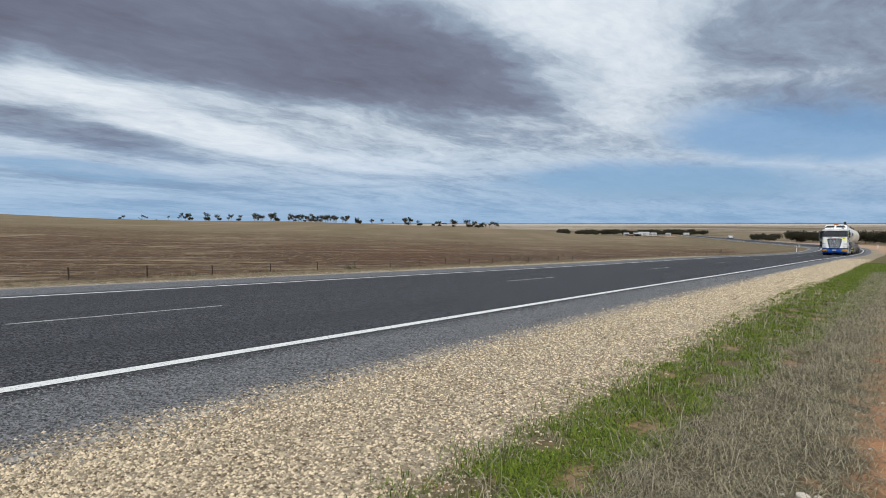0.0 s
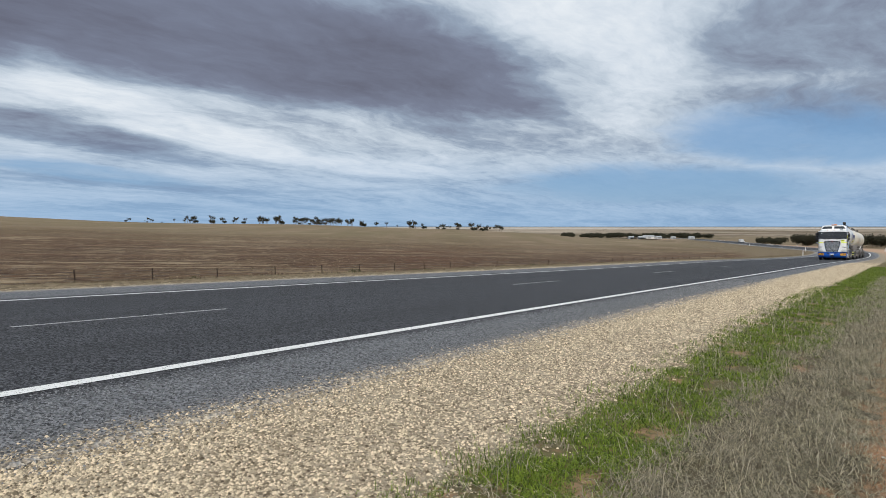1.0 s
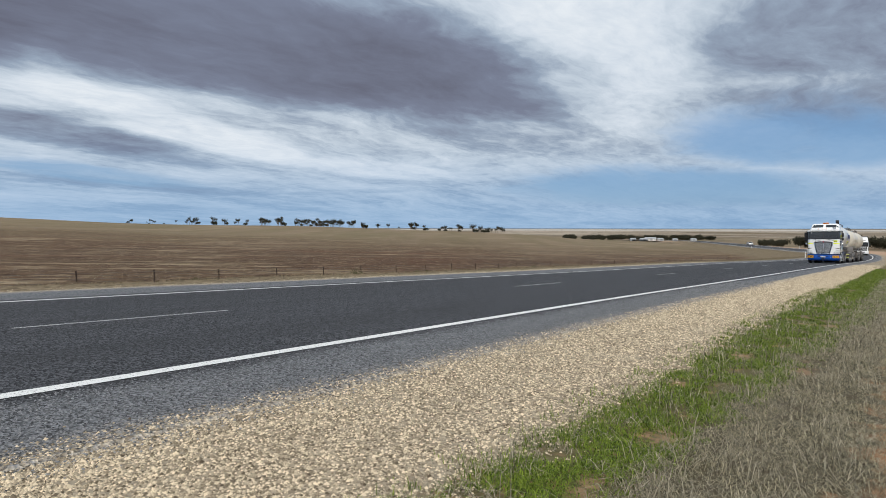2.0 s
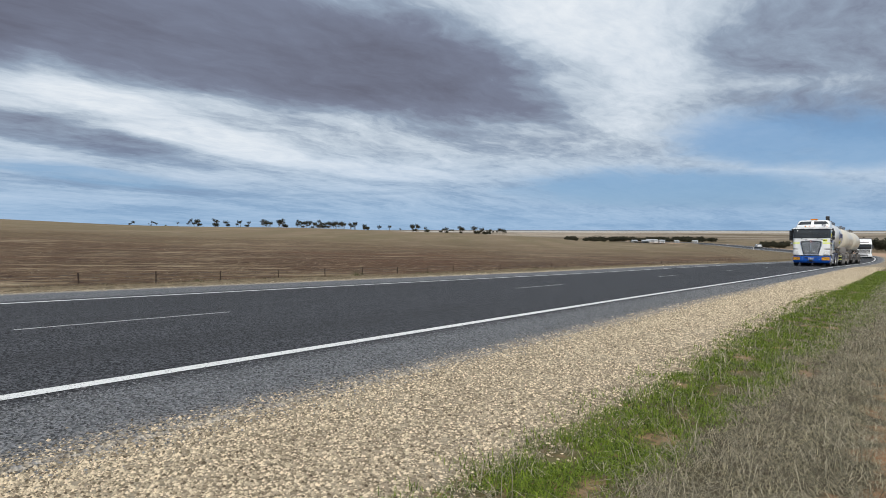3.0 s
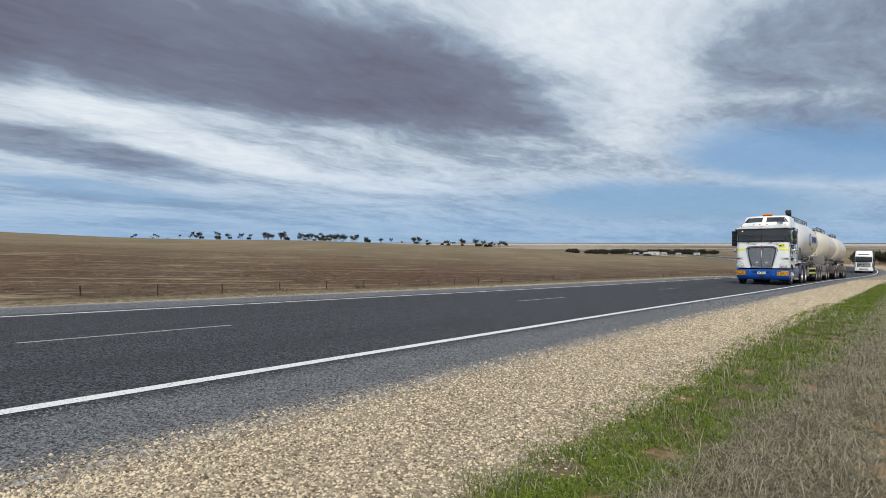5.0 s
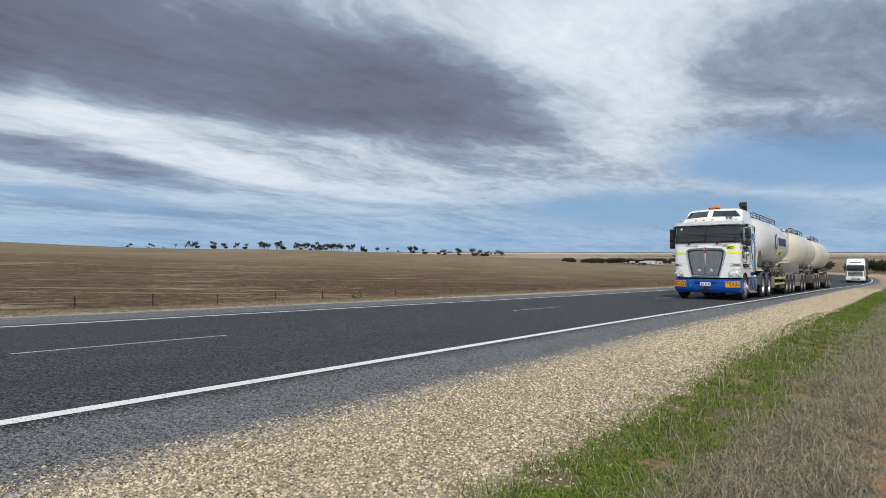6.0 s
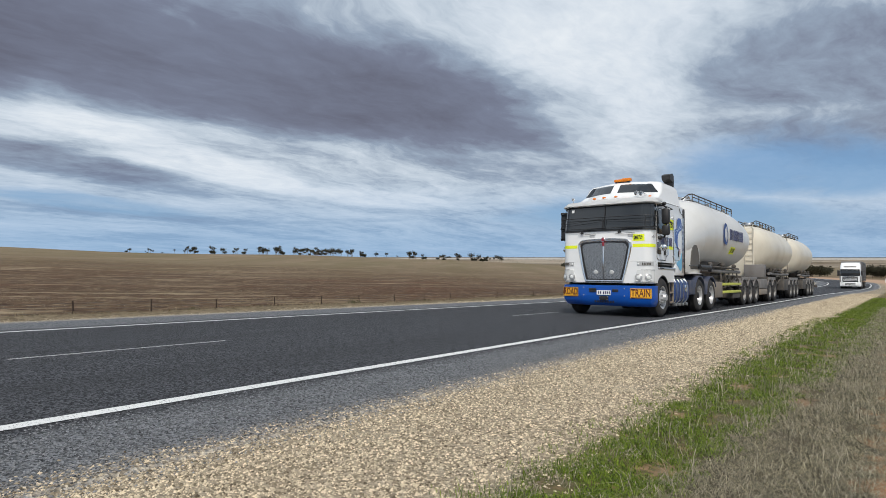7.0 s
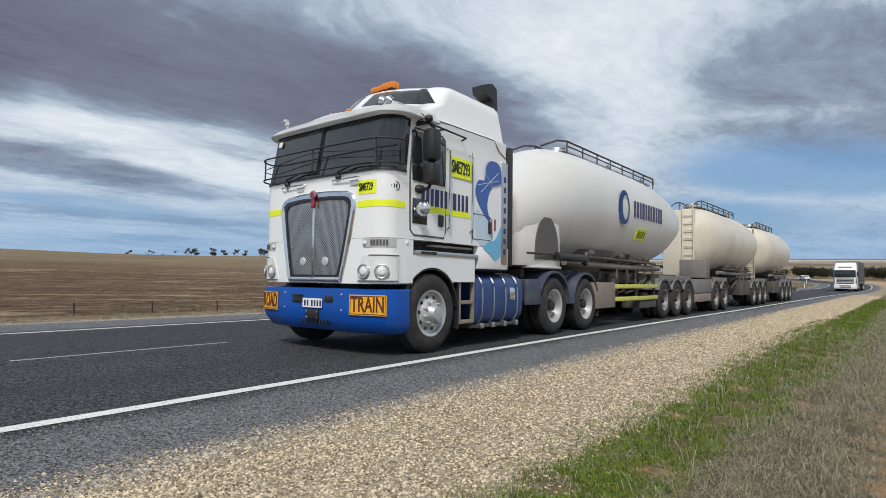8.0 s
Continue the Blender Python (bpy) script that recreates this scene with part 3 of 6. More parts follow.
def wheel(parent, x, y, r=0.525, dual=False, side=1, rim_mat=None):
    """A wheel whose outer face looks to +x (side 1) or -x."""
    key = (dual, rim_mat.name if rim_mat else "")
    if key not in WHEEL:
        bm = bmesh.new()
        R = 0.30
        if dual:
            spin_x(bm, [(-0.02, R), (0.0, R + 0.015), (-0.01, R - 0.02), (-0.10, R - 0.035), (-0.15, R - 0.05), (-0.155, 0.14), (-0.15, 0.10), (-0.04, 0.09), (-0.02, 0.05), (-0.02, 0.005)], 32, caps=False)
        else:
            spin_x(bm, [(-0.04, R), (0.0, R + 0.015), (-0.01, R - 0.02), (-0.05, R - 0.03), (-0.06, R - 0.07), (-0.02, R - 0.12), (0.015, 0.14), (0.02, 0.125), (0.05, 0.11), (0.10, 0.085), (0.105, 0.005)], 32, caps=False)
        for k in range(10):
            a = 2 * math.pi * k / 10
            xx = -0.15 if dual else 0.0
            spin_x(bm, [(xx - 0.02, 0.018), (xx + 0.045, 0.016), (xx + 0.05, 0.004)], 8, (0, 0.155 * math.cos(a), 0.155 * math.sin(a)))
        holes = []
        for k in range(10):
            a = 2 * math.pi * (k + 0.5) / 10
            old = set(bm.faces)
            xx, rr = (-0.149, 0.205) if dual else (-0.036, 0.215)
            ball(bm, (xx, rr * math.cos(a), rr * math.sin(a)), 0.012, 0.026, 0.026, 8, 6)
            holes += [f for f in bm.faces if f not in old]
        for f in holes:
            f.material_index = 1
        rim = part("wheel", bm, rim_mat or rim_alloy)
        rim.data.materials.append(black)
        if dual:
            for f in rim.data.polygons:
                if math.hypot(f.center.y, f.center.z) < 0.125:
                    f.material_index = 1
        bm = bmesh.new()
        w = 0.27
        tread = []
        prof = [(0.0, R + 0.01), (0.012, R + 0.05), (0.015, 0.42), (-0.005, 0.475), (-0.03, 0.508), (-0.045, 0.525)]
        for gx in (-0.085, -0.135, -0.185):
            tread += [(gx + 0.008, 0.525), (gx + 0.006, 0.512), (gx - 0.006, 0.512), (gx - 0.008, 0.525)]
        prof += tread + [(-w + 0.045, 0.525), (-w + 0.03, 0.508), (-w + 0.005, 0.475), (-w - 0.015, 0.42), (-w, R + 0.02)]
        spin_x(bm, prof, 48, caps=False)
        tyre = part("tyre", bm, rubber)
        WHEEL[key] = (rim.data, tyre.data)
        bpy.data.objects.remove(rim)
        bpy.data.objects.remove(tyre)
    rim_d, tyre_d = WHEEL[key]
    wob = new("wheel", rim_d)
    wob.parent = parent
    base = pose(x, y, r, 0, 0, 0 if side > 0 else 180)
    wob.matrix_basis = base
    t = new("tyre", tyre_d)
    t.parent = wob
    if dual:
        t = new("tyre", tyre_d)
        t.parent = wob
        t.matrix_basis = pose(-0.32, 0, 0)
    ROLLERS.append((wob, x, y, r, side))
    return wob


ROLLERS = []


def guard(bm, y, r0, x0, x1, a0=5, a1=175, zc=0.525, thick=0.035, seg=14):
    """A mudguard arched over a wheel."""
    rings = []
    for k in range(seg + 1):
        a = radians(a0 + (a1 - a0) * k / seg)
        c, s = math.cos(a), math.sin(a)
        rings.append([Vector((x, y - c * r, zc + s * r)) for x, r in ((x0, r0), (x1, r0), (x1, r0 + thick), (x0, r0 + thick))])
    return loft(bm, rings)


# ---- prime mover ----
CAB = [(1.48, 1.22, -0.93, 1.95, 0.24, 0.02), (2.30, 1.22, -0.93, 1.95, 0.24, 0.02), (2.36, 1.215, -0.92, 1.95, 0.24, 0.02), (3.06, 1.195, -0.80, 1.93, 0.24, 0.02), (3.12, 1.205, -0.76, 1.93, 0.24, 0.04),
       (3.17, 1.205, -0.66, 1.93, 0.24, 0.12), (3.21, 1.15, -0.52, 1.92, 0.25, 0.26), (3.30, 1.13, -0.20, 1.92, 0.25, 0.38), (3.46, 1.10, 0.16, 1.92, 0.22, 0.43), (3.70, 1.06, 0.34, 1.90, 0.22, 0.36),
       (3.80, 1.00, 0.44, 1.88, 0.25, 0.32), (3.86, 0.90, 0.62, 1.80, 0.30, 0.25), (3.885, 0.70, 0.90, 1.70, 0.30, 0.20)]


def cab_at(z):
    a = np.array(CAB)
    return [float(np.interp(z, a[:, 0], a[:, k])) for k in range(1, 6)]


def cab_ring(z, off=0.0, back=True):
    """The cab's outline at height z, from the near side round the front to the far side."""
    w, yf, yr, r, bulge = cab_at(z)
    pts = []
    if back:
        pts.append((w - 0.06, yr))
    pts += [(w, yr - 0.06)] + [(w, max(v, yf + r + g)) for v, g in ((1.2, 0.09), (0.5, 0.06), (0.0, 0.03))] + [(w, yf + r)]
    for k in range(1, 8):
        a = math.pi / 2 * k / 8
        pts.append((w - r + r * math.cos(a), yf + r - r * math.sin(a)))
    n_ = 12
    for k in range(0, n_ + 1):
        x = (w - r) * (1 - 2 * k / n_)
        pts.append((x, yf - bulge * (1 - (x / (w - r)) ** 2)))
    half = pts[:(13 if back else 12)]
    pts += [(-x, y) for x, y in reversed(half)]
    out = []
    for i, (x, y) in enumerate(pts):
        (ax, ay), (bx, by) = pts[max(i - 1, 0)], pts[min(i + 1, len(pts) - 1)]
        dx, dy = bx - ax, by - ay
        k = off / (math.hypot(dx, dy) or 1)
        out.append((x - dy * k, y + dx * k))
    return [Vector((x, y, z)) for x, y in out]


def cab_band(bm, zs, off, keep, thick=0.004):
    """A closed skin on the cab over the heights zs, where keep(point) holds."""
    layers = []
    idx = None
    for o in (off, off - thick):
        rows = []
        for z in zs:
            ring = cab_ring(z, o, False)
            # finer along the outline
            fine = []
            for a, b in zip(ring, ring[1:]):
                fine += [a.lerp(b, k / 6) for k in range(6)]
            fine.append(ring[-1])
            if idx is None:
                idx = [k for k, p in enumerate(fine) if keep(p)]
            rows.append([bm.verts.new(fine[k]) for k in idx])
        layers.append(rows)
    for rows in layers:
        for a, b in zip(rows, rows[1:]):
            for k in range(len(idx) - 1):
                bm.faces.new((a[k], a[k + 1], b[k + 1], b[k]))
    (o, i) = layers
    for j in range(len(zs) - 1):
        for k in (0, len(idx) - 1):
            bm.faces.new((o[j][k], o[j + 1][k], i[j + 1][k], i[j][k]))
    for j in (0, len(zs) - 1):
        for k in range(len(idx) - 1):
            bm.faces.new((o[j][k], o[j][k + 1], i[j][k + 1], i[j][k]))
    return bm


def side_pose(x, y, z):
    return Matrix.Translation((x, y, z)) @ Matrix(((0, 0, 1, 0), (1, 0, 0, 0), (0, 1, 0, 0), (0, 0, 0, 1)))


def front_pose(x, y, z, turn=0):
    return Matrix.Translation((x, y, z)) @ pose(0, 0, 0, 90, 0, 0) if not turn else Matrix.Translation((x, y, z)) @ pose(0, 0, 0, 0, 0, turn) @ pose(0, 0, 0, 90, 0, 0)


def bars_word(name, parent, mat, m, widths, h, gap):
    """A brand word drawn as plain upright bars."""
    total = sum(widths) + gap * (len(widths) - 1)
    x = -total / 2
    for w in widths:
        part(name, cube(x, x + w, -h / 2, h / 2, -0.003, 0.003, m=m), mat, parent, smooth=False)
        x += w + gap


def crescent(name, parent, mat, m, w, h, bite):
    """A round swirl mark: an oval with an off-centre oval bite."""
    bm = bmesh.new()
    outer = [Vector((w * math.cos(a), h * math.sin(a), 0)) for a in (2 * math.pi * k / 32 for k in range(32))]
    inner = [Vector((bite[0] + bite[2] * math.cos(a), bite[1] + bite[3] * math.sin(a), 0)) for a in (2 * math.pi * k / 32 for k in range(32))]
    o = [bm.verts.new(m @ p) for p in outer]
    i = [bm.verts.new(m @ p) for p in inner]
    for k in range(32):
        bm.faces.new((o[k], o[(k + 1) % 32], i[(k + 1) % 32], i[k]))
    bmesh.ops.solidify(bm, geom=bm.faces[:], thickness=0.004)
    return part(name, bm, mat, parent, smooth=False)


def outline_print(name, parent, mat, m, pts):
    """A flat painted shape with a smooth closed outline."""
    n_ = len(pts)
    curve = []
    for i in range(n_):
        a, b, c, d = (Vector(pts[(i + k) % n_]) for k in (-1, 0, 1, 2))
        for k in range(5):
            f = k / 5
            curve.append(0.5 * ((2 * b) + (c - a) * f + (2 * a - 5 * b + 4 * c - d) * f * f + (3 * b - a - 3 * c + d) * f ** 3))
    bm = bmesh.new()
    loft(bm, [[m @ Vector((q.x, q.y, z)) for q in curve] for z in (0.0, 0.004)])
    return part(name, bm, mat, parent, smooth=False)


def round_lamp(name, parent, mat, at, r, depth, turn, seg=20):
    """A shallow domed lens facing forward, turned outwards by some degrees."""
    bm = bmesh.new()
    m = Matrix.Translation(at) @ pose(0, 0, 0, 0, 0, turn)
    rings = [[m @ Vector((r * k * math.cos(a), -d * depth, r * k * math.sin(a))) for a in (2 * math.pi * j / seg for j in range(seg))] for k, d in ((1.0, -0.6), (1.0, 0.0), (0.92, 0.45), (0.7, 0.78), (0.4, 0.95), (0.08, 1.0))]
    loft(bm, rings)
    return part(name, bm, mat, parent)


def ring_band(name, parent, mat, at, r, thick, turn):
    bm = bmesh.new()
    m = Matrix.Translation(at) @ pose(0, 0, 0, 0, 0, turn)
    pipe(bm, [m @ Vector((r * math.cos(a), 0, r * math.sin(a))) for a in (2 * math.pi * k / 24 for k in range(25))], thick, 6)
    return part(name, bm, mat, parent)


def prime_mover():
    t = tagged(new("prime_mover"), "white cab-over prime mover with blue bumper hauling tankers", "truck")
    t.scale = (1.085, 1.04, 1.04)
    # cab shell; the glass sits proud of it
    bm = bmesh.new()
    zs = [1.48, 1.52, 1.8, 2.0, 2.30, 2.36, 2.6, 2.85, 3.06, 3.12, 3.17, 3.19, 3.21, 3.25, 3.30, 3.38, 3.46, 3.54, 3.62, 3.70, 3.75, 3.80, 3.83, 3.86, 3.885]
    loft(bm, [cab_ring(z) for z in zs])
    part("cab", bm, white, t, "glossy white cab shell")
    bm = bmesh.new()
    nose = [p for p in cab_ring(1.48, 0.0, False) if p.y < -0.40]
    nose = [Vector((nose[0].x, -0.40, 0))] + nose + [Vector((nose[-1].x, -0.40, 0))]
    loft(bm, [[Vector((p.x * k, p.y, z)) for p in nose] for z, k in ((0.905, 0.985), (0.92, 1.0), (1.2, 1.0), (1.476, 1.0))])
    part("front_panel", bm, white, t)
    # peaked visor over the screen
    bm = bmesh.new()
    rows = []
    for z, off, lift in ((3.06, 0.0, 3.06), (3.06, 0.11, 3.055), (3.06, 0.125, 3.07), (3.06, 0.105, 3.105), (3.06, 0.05, 3.15), (3.12, 0.02, 3.19), (3.17, 0.008, 3.215), (3.21, 0.006, 3.235)):
        ring = cab_ring(z, off, False)
        rows.append([Vector((p.x, p.y, lift)) for k, p in enumerate(ring) if 3 <= k <= len(ring) - 4])
    loft(bm, rows, closed=False, caps=False)
    bmesh.ops.solidify(bm, geom=bm.faces[:], thickness=0.012)
    part("visor", bm, white, t)
    part("windscreen", cab_band(bmesh.new(), [2.345, 2.36, 2.6, 2.8, 3.04], 0.012, lambda p: p.y < -0.54, 0.01), dark_glass, t, "dark tinted wraparound windscreen")
    for zs in ([2.325, 2.35], [3.035, 3.05]):
        part("screen_seal", cab_band(bmesh.new(), zs, 0.020, lambda p: p.y < -0.50, 0.015), black, t)
    part("screen_divider", cube(-0.009, 0.009, -0.02, 0.02, -0.33, 0.33, m=pose(0, -0.905, 2.70, -9.5, 0, 0)), black, t)
    part("permit_sticker", cube(-0.035, 0.035, -0.003, 0.003, -0.04, 0.04, m=pose(-0.92, -0.862, 2.93, -9.5, 0, 0)), lens, t, smooth=False)
    # stone guard: two rails carried clear of the glass
    # the thin arched third bar models the rail's reflection in the screen
    for z, r in ((2.70, 0.011), (2.40, 0.011), (2.60, 0.006)):
        bm = bmesh.new()
        pipe(bm, [p for p in cab_ring(2.36, 0.10 if r > 0.01 else 0.085, False) if p.y < -0.52 and (r > 0.01 or abs(p.x) < 1.13)] if r > 0.01 else [Vector((p.x, p.y, 2.60 + 0.05 * math.cos(p.x * 2.6))) for p in cab_ring(2.36, 0.085, False) if p.y < -0.6], r, 6)
        if r > 0.01:
            bmesh.ops.translate(bm, vec=(0, 0, z - 2.36), verts=bm.verts[:])
        part("guard_bar_and_reflection", bm, black, t)
    for x, y in ((-1.245, -0.66), (-1.10, -0.985), (0.0, -1.035), (1.10, -0.985), (1.245, -0.66)):
        bm = bmesh.new()
        pipe(bm, [(x, y, 2.40), (x, y, 2.70)], 0.011, 6)
        part("stone_guard_post", bm, black, t)
    for x in (-0.62, 0.42):
        bm = bmesh.new()
        pipe(bm, [(x, -0.945, 2.29), (x + 0.02, -0.99, 2.35), (x + 0.30, -0.985, 2.42), (x + 0.62, -0.975, 2.40)], 0.012, 6)
        ball(bm, (x, -0.955, 2.29), 0.045, 0.04, 0.04, 10, 6)
        part("wiper", bm, black, t)
        bm = bmesh.new()
        pipe(bm, [(x - 0.1, -0.96, 2.235), (x - 0.08, -0.985, 2.245), (x + 0.38, -0.985, 2.255), (x + 0.40, -0.96, 2.25)], 0.009, 6)
        part("screen_wash_rail", bm, alloy, t)
        part("small_label", cube(x + 0.22, x + 0.36, -0.957, -0.952, 2.16, 2.225), lamp_grey, t, smooth=False)
    for s in (-1, 1):
        bm = cab_band(bmesh.new(), [3.465, 3.53, 3.59, 3.65, 3.70, 3.735], 0.011, lambda p, s=s: 0.08 < p.x * s < 1.05 and p.y < 0.42, 0.006)
        for v in bm.verts:
            # slanted outer edge, straight inner post
            f = (v.co.z - 3.465) / 0.27
            shift = 0.12 * max(0.0, f) * max(0.0, (abs(v.co.x) - 0.5) / 0.4)
            v.co.x -= s * shift
            v.co.y -= shift * 1.0
        part("roof_window", bm, dark_glass, t, "dark skylight window")
    # grille
    half = [(-0.50, 0.95), (-0.565, 1.20), (-0.63, 1.50), (-0.685, 1.80), (-0.70, 1.90), (-0.69, 1.97), (-0.65, 2.02), (-0.58, 2.05), (-0.30, 2.07)]
    edge = half + [(0.0, 2.075)] + [(-x, z) for x, z in reversed(half)]
    yb = lambda x: -0.945 + 0.03 * (x / 0.7) ** 2
    bm = bmesh.new()
    loft(bm, [[Vector((x * k, yb(x * k) - d, 1.5 + (z - 1.5) * k)) for x, z in edge] for k, d in ((0.97, 0.0), (0.95, 0.035), (0.88, 0.035))], caps=False)
    part("grille_recess", bm, black, t)
    for s in (-1, 1):
        bm = bmesh.new()
        cols, rws = 6, 12
        grid = []
        for j in range(rws + 1):
            z = 1.0 + 1.02 * j / rws
            wmax = np.interp(z, [1.0, 1.45, 1.80, 1.92, 1.98, 2.02], [0.495, 0.60, 0.66, 0.665, 0.645, 0.585])
            grid.append([bm.verts.new((s * (0.02 + (wmax - 0.02) * i / cols), yb(0.02 + (wmax - 0.02) * i / cols) - 0.022, z)) for i in range(cols + 1)])
        for j in range(rws):
            for i in range(cols):
                bm.faces.new((grid[j][i], grid[j][i + 1], grid[j + 1][i + 1], grid[j + 1][i]))
        part("grille_screen", bm, grille_mesh, t, "silver wire-mesh radiator grille")
        round_lamp("driving_lamp", t, lamp_grey, (s * 0.22, -0.972, 1.19), 0.062, 0.012, 0)
    bm = bmesh.new()
    rings = []
    for i, (x, z) in enumerate(edge):
        (ax, az), (bx, bz) = edge[max(i - 1, 0)], edge[min(i + 1, len(edge) - 1)]
        d = Vector((bx - ax, bz - az)).normalized()
        out = Vector((-d.y, d.x))
        w = 0.026 + 0.022 * min(1.0, max(0.0, (z - 1.0) / 1.0))
        y = yb(x)
        rings.append([Vector((x + out.x * o * w, y - h, z + out.y * o * w)) for o, h in ((1.1, -0.01), (1.0, 0.035), (0.5, 0.055), (-0.5, 0.052), (-1.0, 0.03), (-1.1, -0.01))])
    loft(bm, rings)
    part("grille_surround", bm, chrome, t, "polished chrome grille surround")
    part("grille_sill", cube(-0.50, 0.50, -0.99, -0.93, 0.925, 0.985, bevel=0.012), chrome, t)
    part("grille_divider", cube(-0.022, 0.022, -0.998, -0.95, 0.97, 2.06, bevel=0.01), chrome, t)
    bm = bmesh.new()
    ball(bm, (0, -1.005, 2.08), 0.055, 0.025, 0.07, 14, 8)
    box(bm, -0.03, 0.03, -1.02, -0.98, 1.91, 2.04, 0.01)
    badge = part("radiator_badge", bm, badge_red, t, "dark red enamel badge")
    ring_band("badge_rim", badge, chrome, (0, -1.02, 2.08), 0.052, 0.007, 0)
    # lower front: lamps in the corner panels
    for s in (-1, 1):
        bm = cab_band(bmesh.new(), [0.945, 0.97, 1.05, 1.15, 1.23, 1.26], 0.016, lambda p, s=s: p.x * s > 0.77 and p.y < -0.60, 0.022)
        for v in bm.verts:
            k = max(0.0, (0.98 - abs(v.co.x)) / 0.2)
            v.co.x += s * 0.10 * min(k, 1.0) * max(0.0, (v.co.z - 0.97) / 0.29)
        h = part("headlight", bm, lens_clear, t, "clear headlight cluster")
        for xx, yy, turn in ((0.915, -0.962, 6), (1.15, -0.888, 38)):
            at = (s * xx, yy, 1.06)
            round_lamp("reflector", h, lamp_grey, at, 0.078, 0.016, s * turn)
            round_lamp("bulb_cover", h, lens, (s * (xx + 0.004), yy - 0.014, 1.06), 0.05, 0.014, s * turn)
            ring_band("lamp_ring", h, alloy, (s * xx, yy - 0.004, 1.06), 0.084, 0.009, s * turn)
        for z in (0.945, 1.262):
            ring = [p for p in cab_ring(1.0, 0.022, False) if p.x * s > (0.80 if z < 1 else 0.88) and p.y < -0.58]
            bm = bmesh.new()
            pipe(bm, [Vector((p.x, p.y, z)) for p in ring], 0.006, 5)
            part("lamp_seal", bm, guard_m, h)
        # marker lamp and vent in one recessed panel
        vent = part("vent_panel", cab_band(bmesh.new(), [1.36, 1.475], 0.006, lambda p, s=s: p.x * s > 0.86 and p.y < -0.72, 0.006), lamp_grey, t)
        for k in range(6):
            a = radians(8 + 9.0 * k)
            x, y = 0.98 + 0.25 * math.sin(a), -0.69 - 0.25 * math.cos(a)
            part("vent_slot", cube(-0.013, 0.013, -0.006, 0.006, -0.035, 0.035, m=Matrix.Translation((s * x, y, 1.418)) @ pose(0, 0, 0, 0, 0, s * math.degrees(a))), seam_shade_m, vent, smooth=False)
        round_lamp("indicator", t, lens, (s * 0.905, -0.950, 1.415), 0.028, 0.014, 0)
        round_lamp("side_marker", t, lens, (s * 1.222, -0.52, 1.43), 0.03, 0.012, s * 88)
    # bumper: flat middle, wings swept back, chamfered lower lip
    bm = bmesh.new()
    ring0 = [(1.24, -0.47), (1.25, -0.66), (1.235, -0.77), (1.19, -0.85), (0.70, -0.97), (0.46, -0.985), (0.36, -0.955), (0.0, -0.955)]
    full = ring0 + [(-x, y) for x, y in reversed(ring0[:-1])]
    inner = [(x * 0.94, y + 0.08) for x, y in reversed(full)]
    rings = []
    for z, k, d in ((0.84, 0.985, 0.03), (0.825, 1.0, 0.0), (0.60, 1.0, -0.008), (0.44, 1.0, 0.0), (0.30, 0.955, 0.09), (0.28, 0.93, 0.12)):
        rings.append([Vector((x * k, y + d, z)) for x, y in full] + [Vector((x * k, y + d, z)) for x, y in inner])
    loft(bm, rings)
    bumper = part("bumper", bm, blue, t, "deep blue painted steel bumper")
    for s, word, ww in ((1, "TRAIN", 0.52), (-1, "ROAD", 0.50)):
        m = Matrix.Translation((s * 0.96, -0.921, 0.64)) @ pose(0, 0, 0, 0, 0, s * 13.8)
        plate = part("warning_plate", cube(-ww / 2, ww / 2, -0.012, 0.0, -0.127, 0.127, bevel=0.002, m=m), amber_sign, bumper, "amber road train warning plate", smooth=False)
        for (a, b, c, d) in ((-ww / 2 + 0.012, ww / 2 - 0.012, 0.106, 0.115), (-ww / 2 + 0.012, ww / 2 - 0.012, -0.115, -0.106), (-ww / 2 + 0.012, -ww / 2 + 0.021, -0.115, 0.115), (ww / 2 - 0.021, ww / 2 - 0.012, -0.115, 0.115)):
            part("plate_border", cube(a, b, -0.0145, -0.010, c, d, m=m), sign_red, plate, smooth=False)
        lettering("lettering", word, 0.27, sign_red, plate, m @ Matrix.Translation((0, -0.015, 0.0)) @ pose(0, 0, 0, 90, 0, 0), 0.60 if s > 0 else 0.62)
    plate = part("number_plate", cube(-0.19, 0.19, -0.985, -0.97, 0.575, 0.70, bevel=0.004), white, bumper, "white plate with dark characters", smooth=False)
    for k in range(6):
        x = -0.15 + 0.055 * k + (0.03 if k > 1 else 0)
        part("plate_bar", cube(x, x + 0.03, -0.989, -0.984, 0.60, 0.675), navy, plate, smooth=False)
    tow = part("tow_cover", cube(-0.12, 0.12, -0.985, -0.93, 0.43, 0.55, bevel=0.008), black, bumper)
    for sx in (-0.1, 0.1):
        for sz in (0.45, 0.53):
            round_lamp("bolt", tow, alloy, (sx, -0.985, sz), 0.01, 0.008, 0, 8)
    for s in (-1, 1):
        part("tow_slot", cube(s * 0.22, s * 0.40, -0.975, -0.94, 0.655, 0.735, bevel=0.015), black, bumper)
        for z in (0.56, 0.76):
            round_lamp("bolt", bumper, alloy, (s * 0.56, -0.985, z), 0.017, 0.012, 0, 10)
    for k in range(8):
        x = -0.26 + 0.07 * k
        part("air_slot", cube(x, x + 0.035, -0.945, -0.89, 0.365, 0.43), black, bumper, smooth=False)
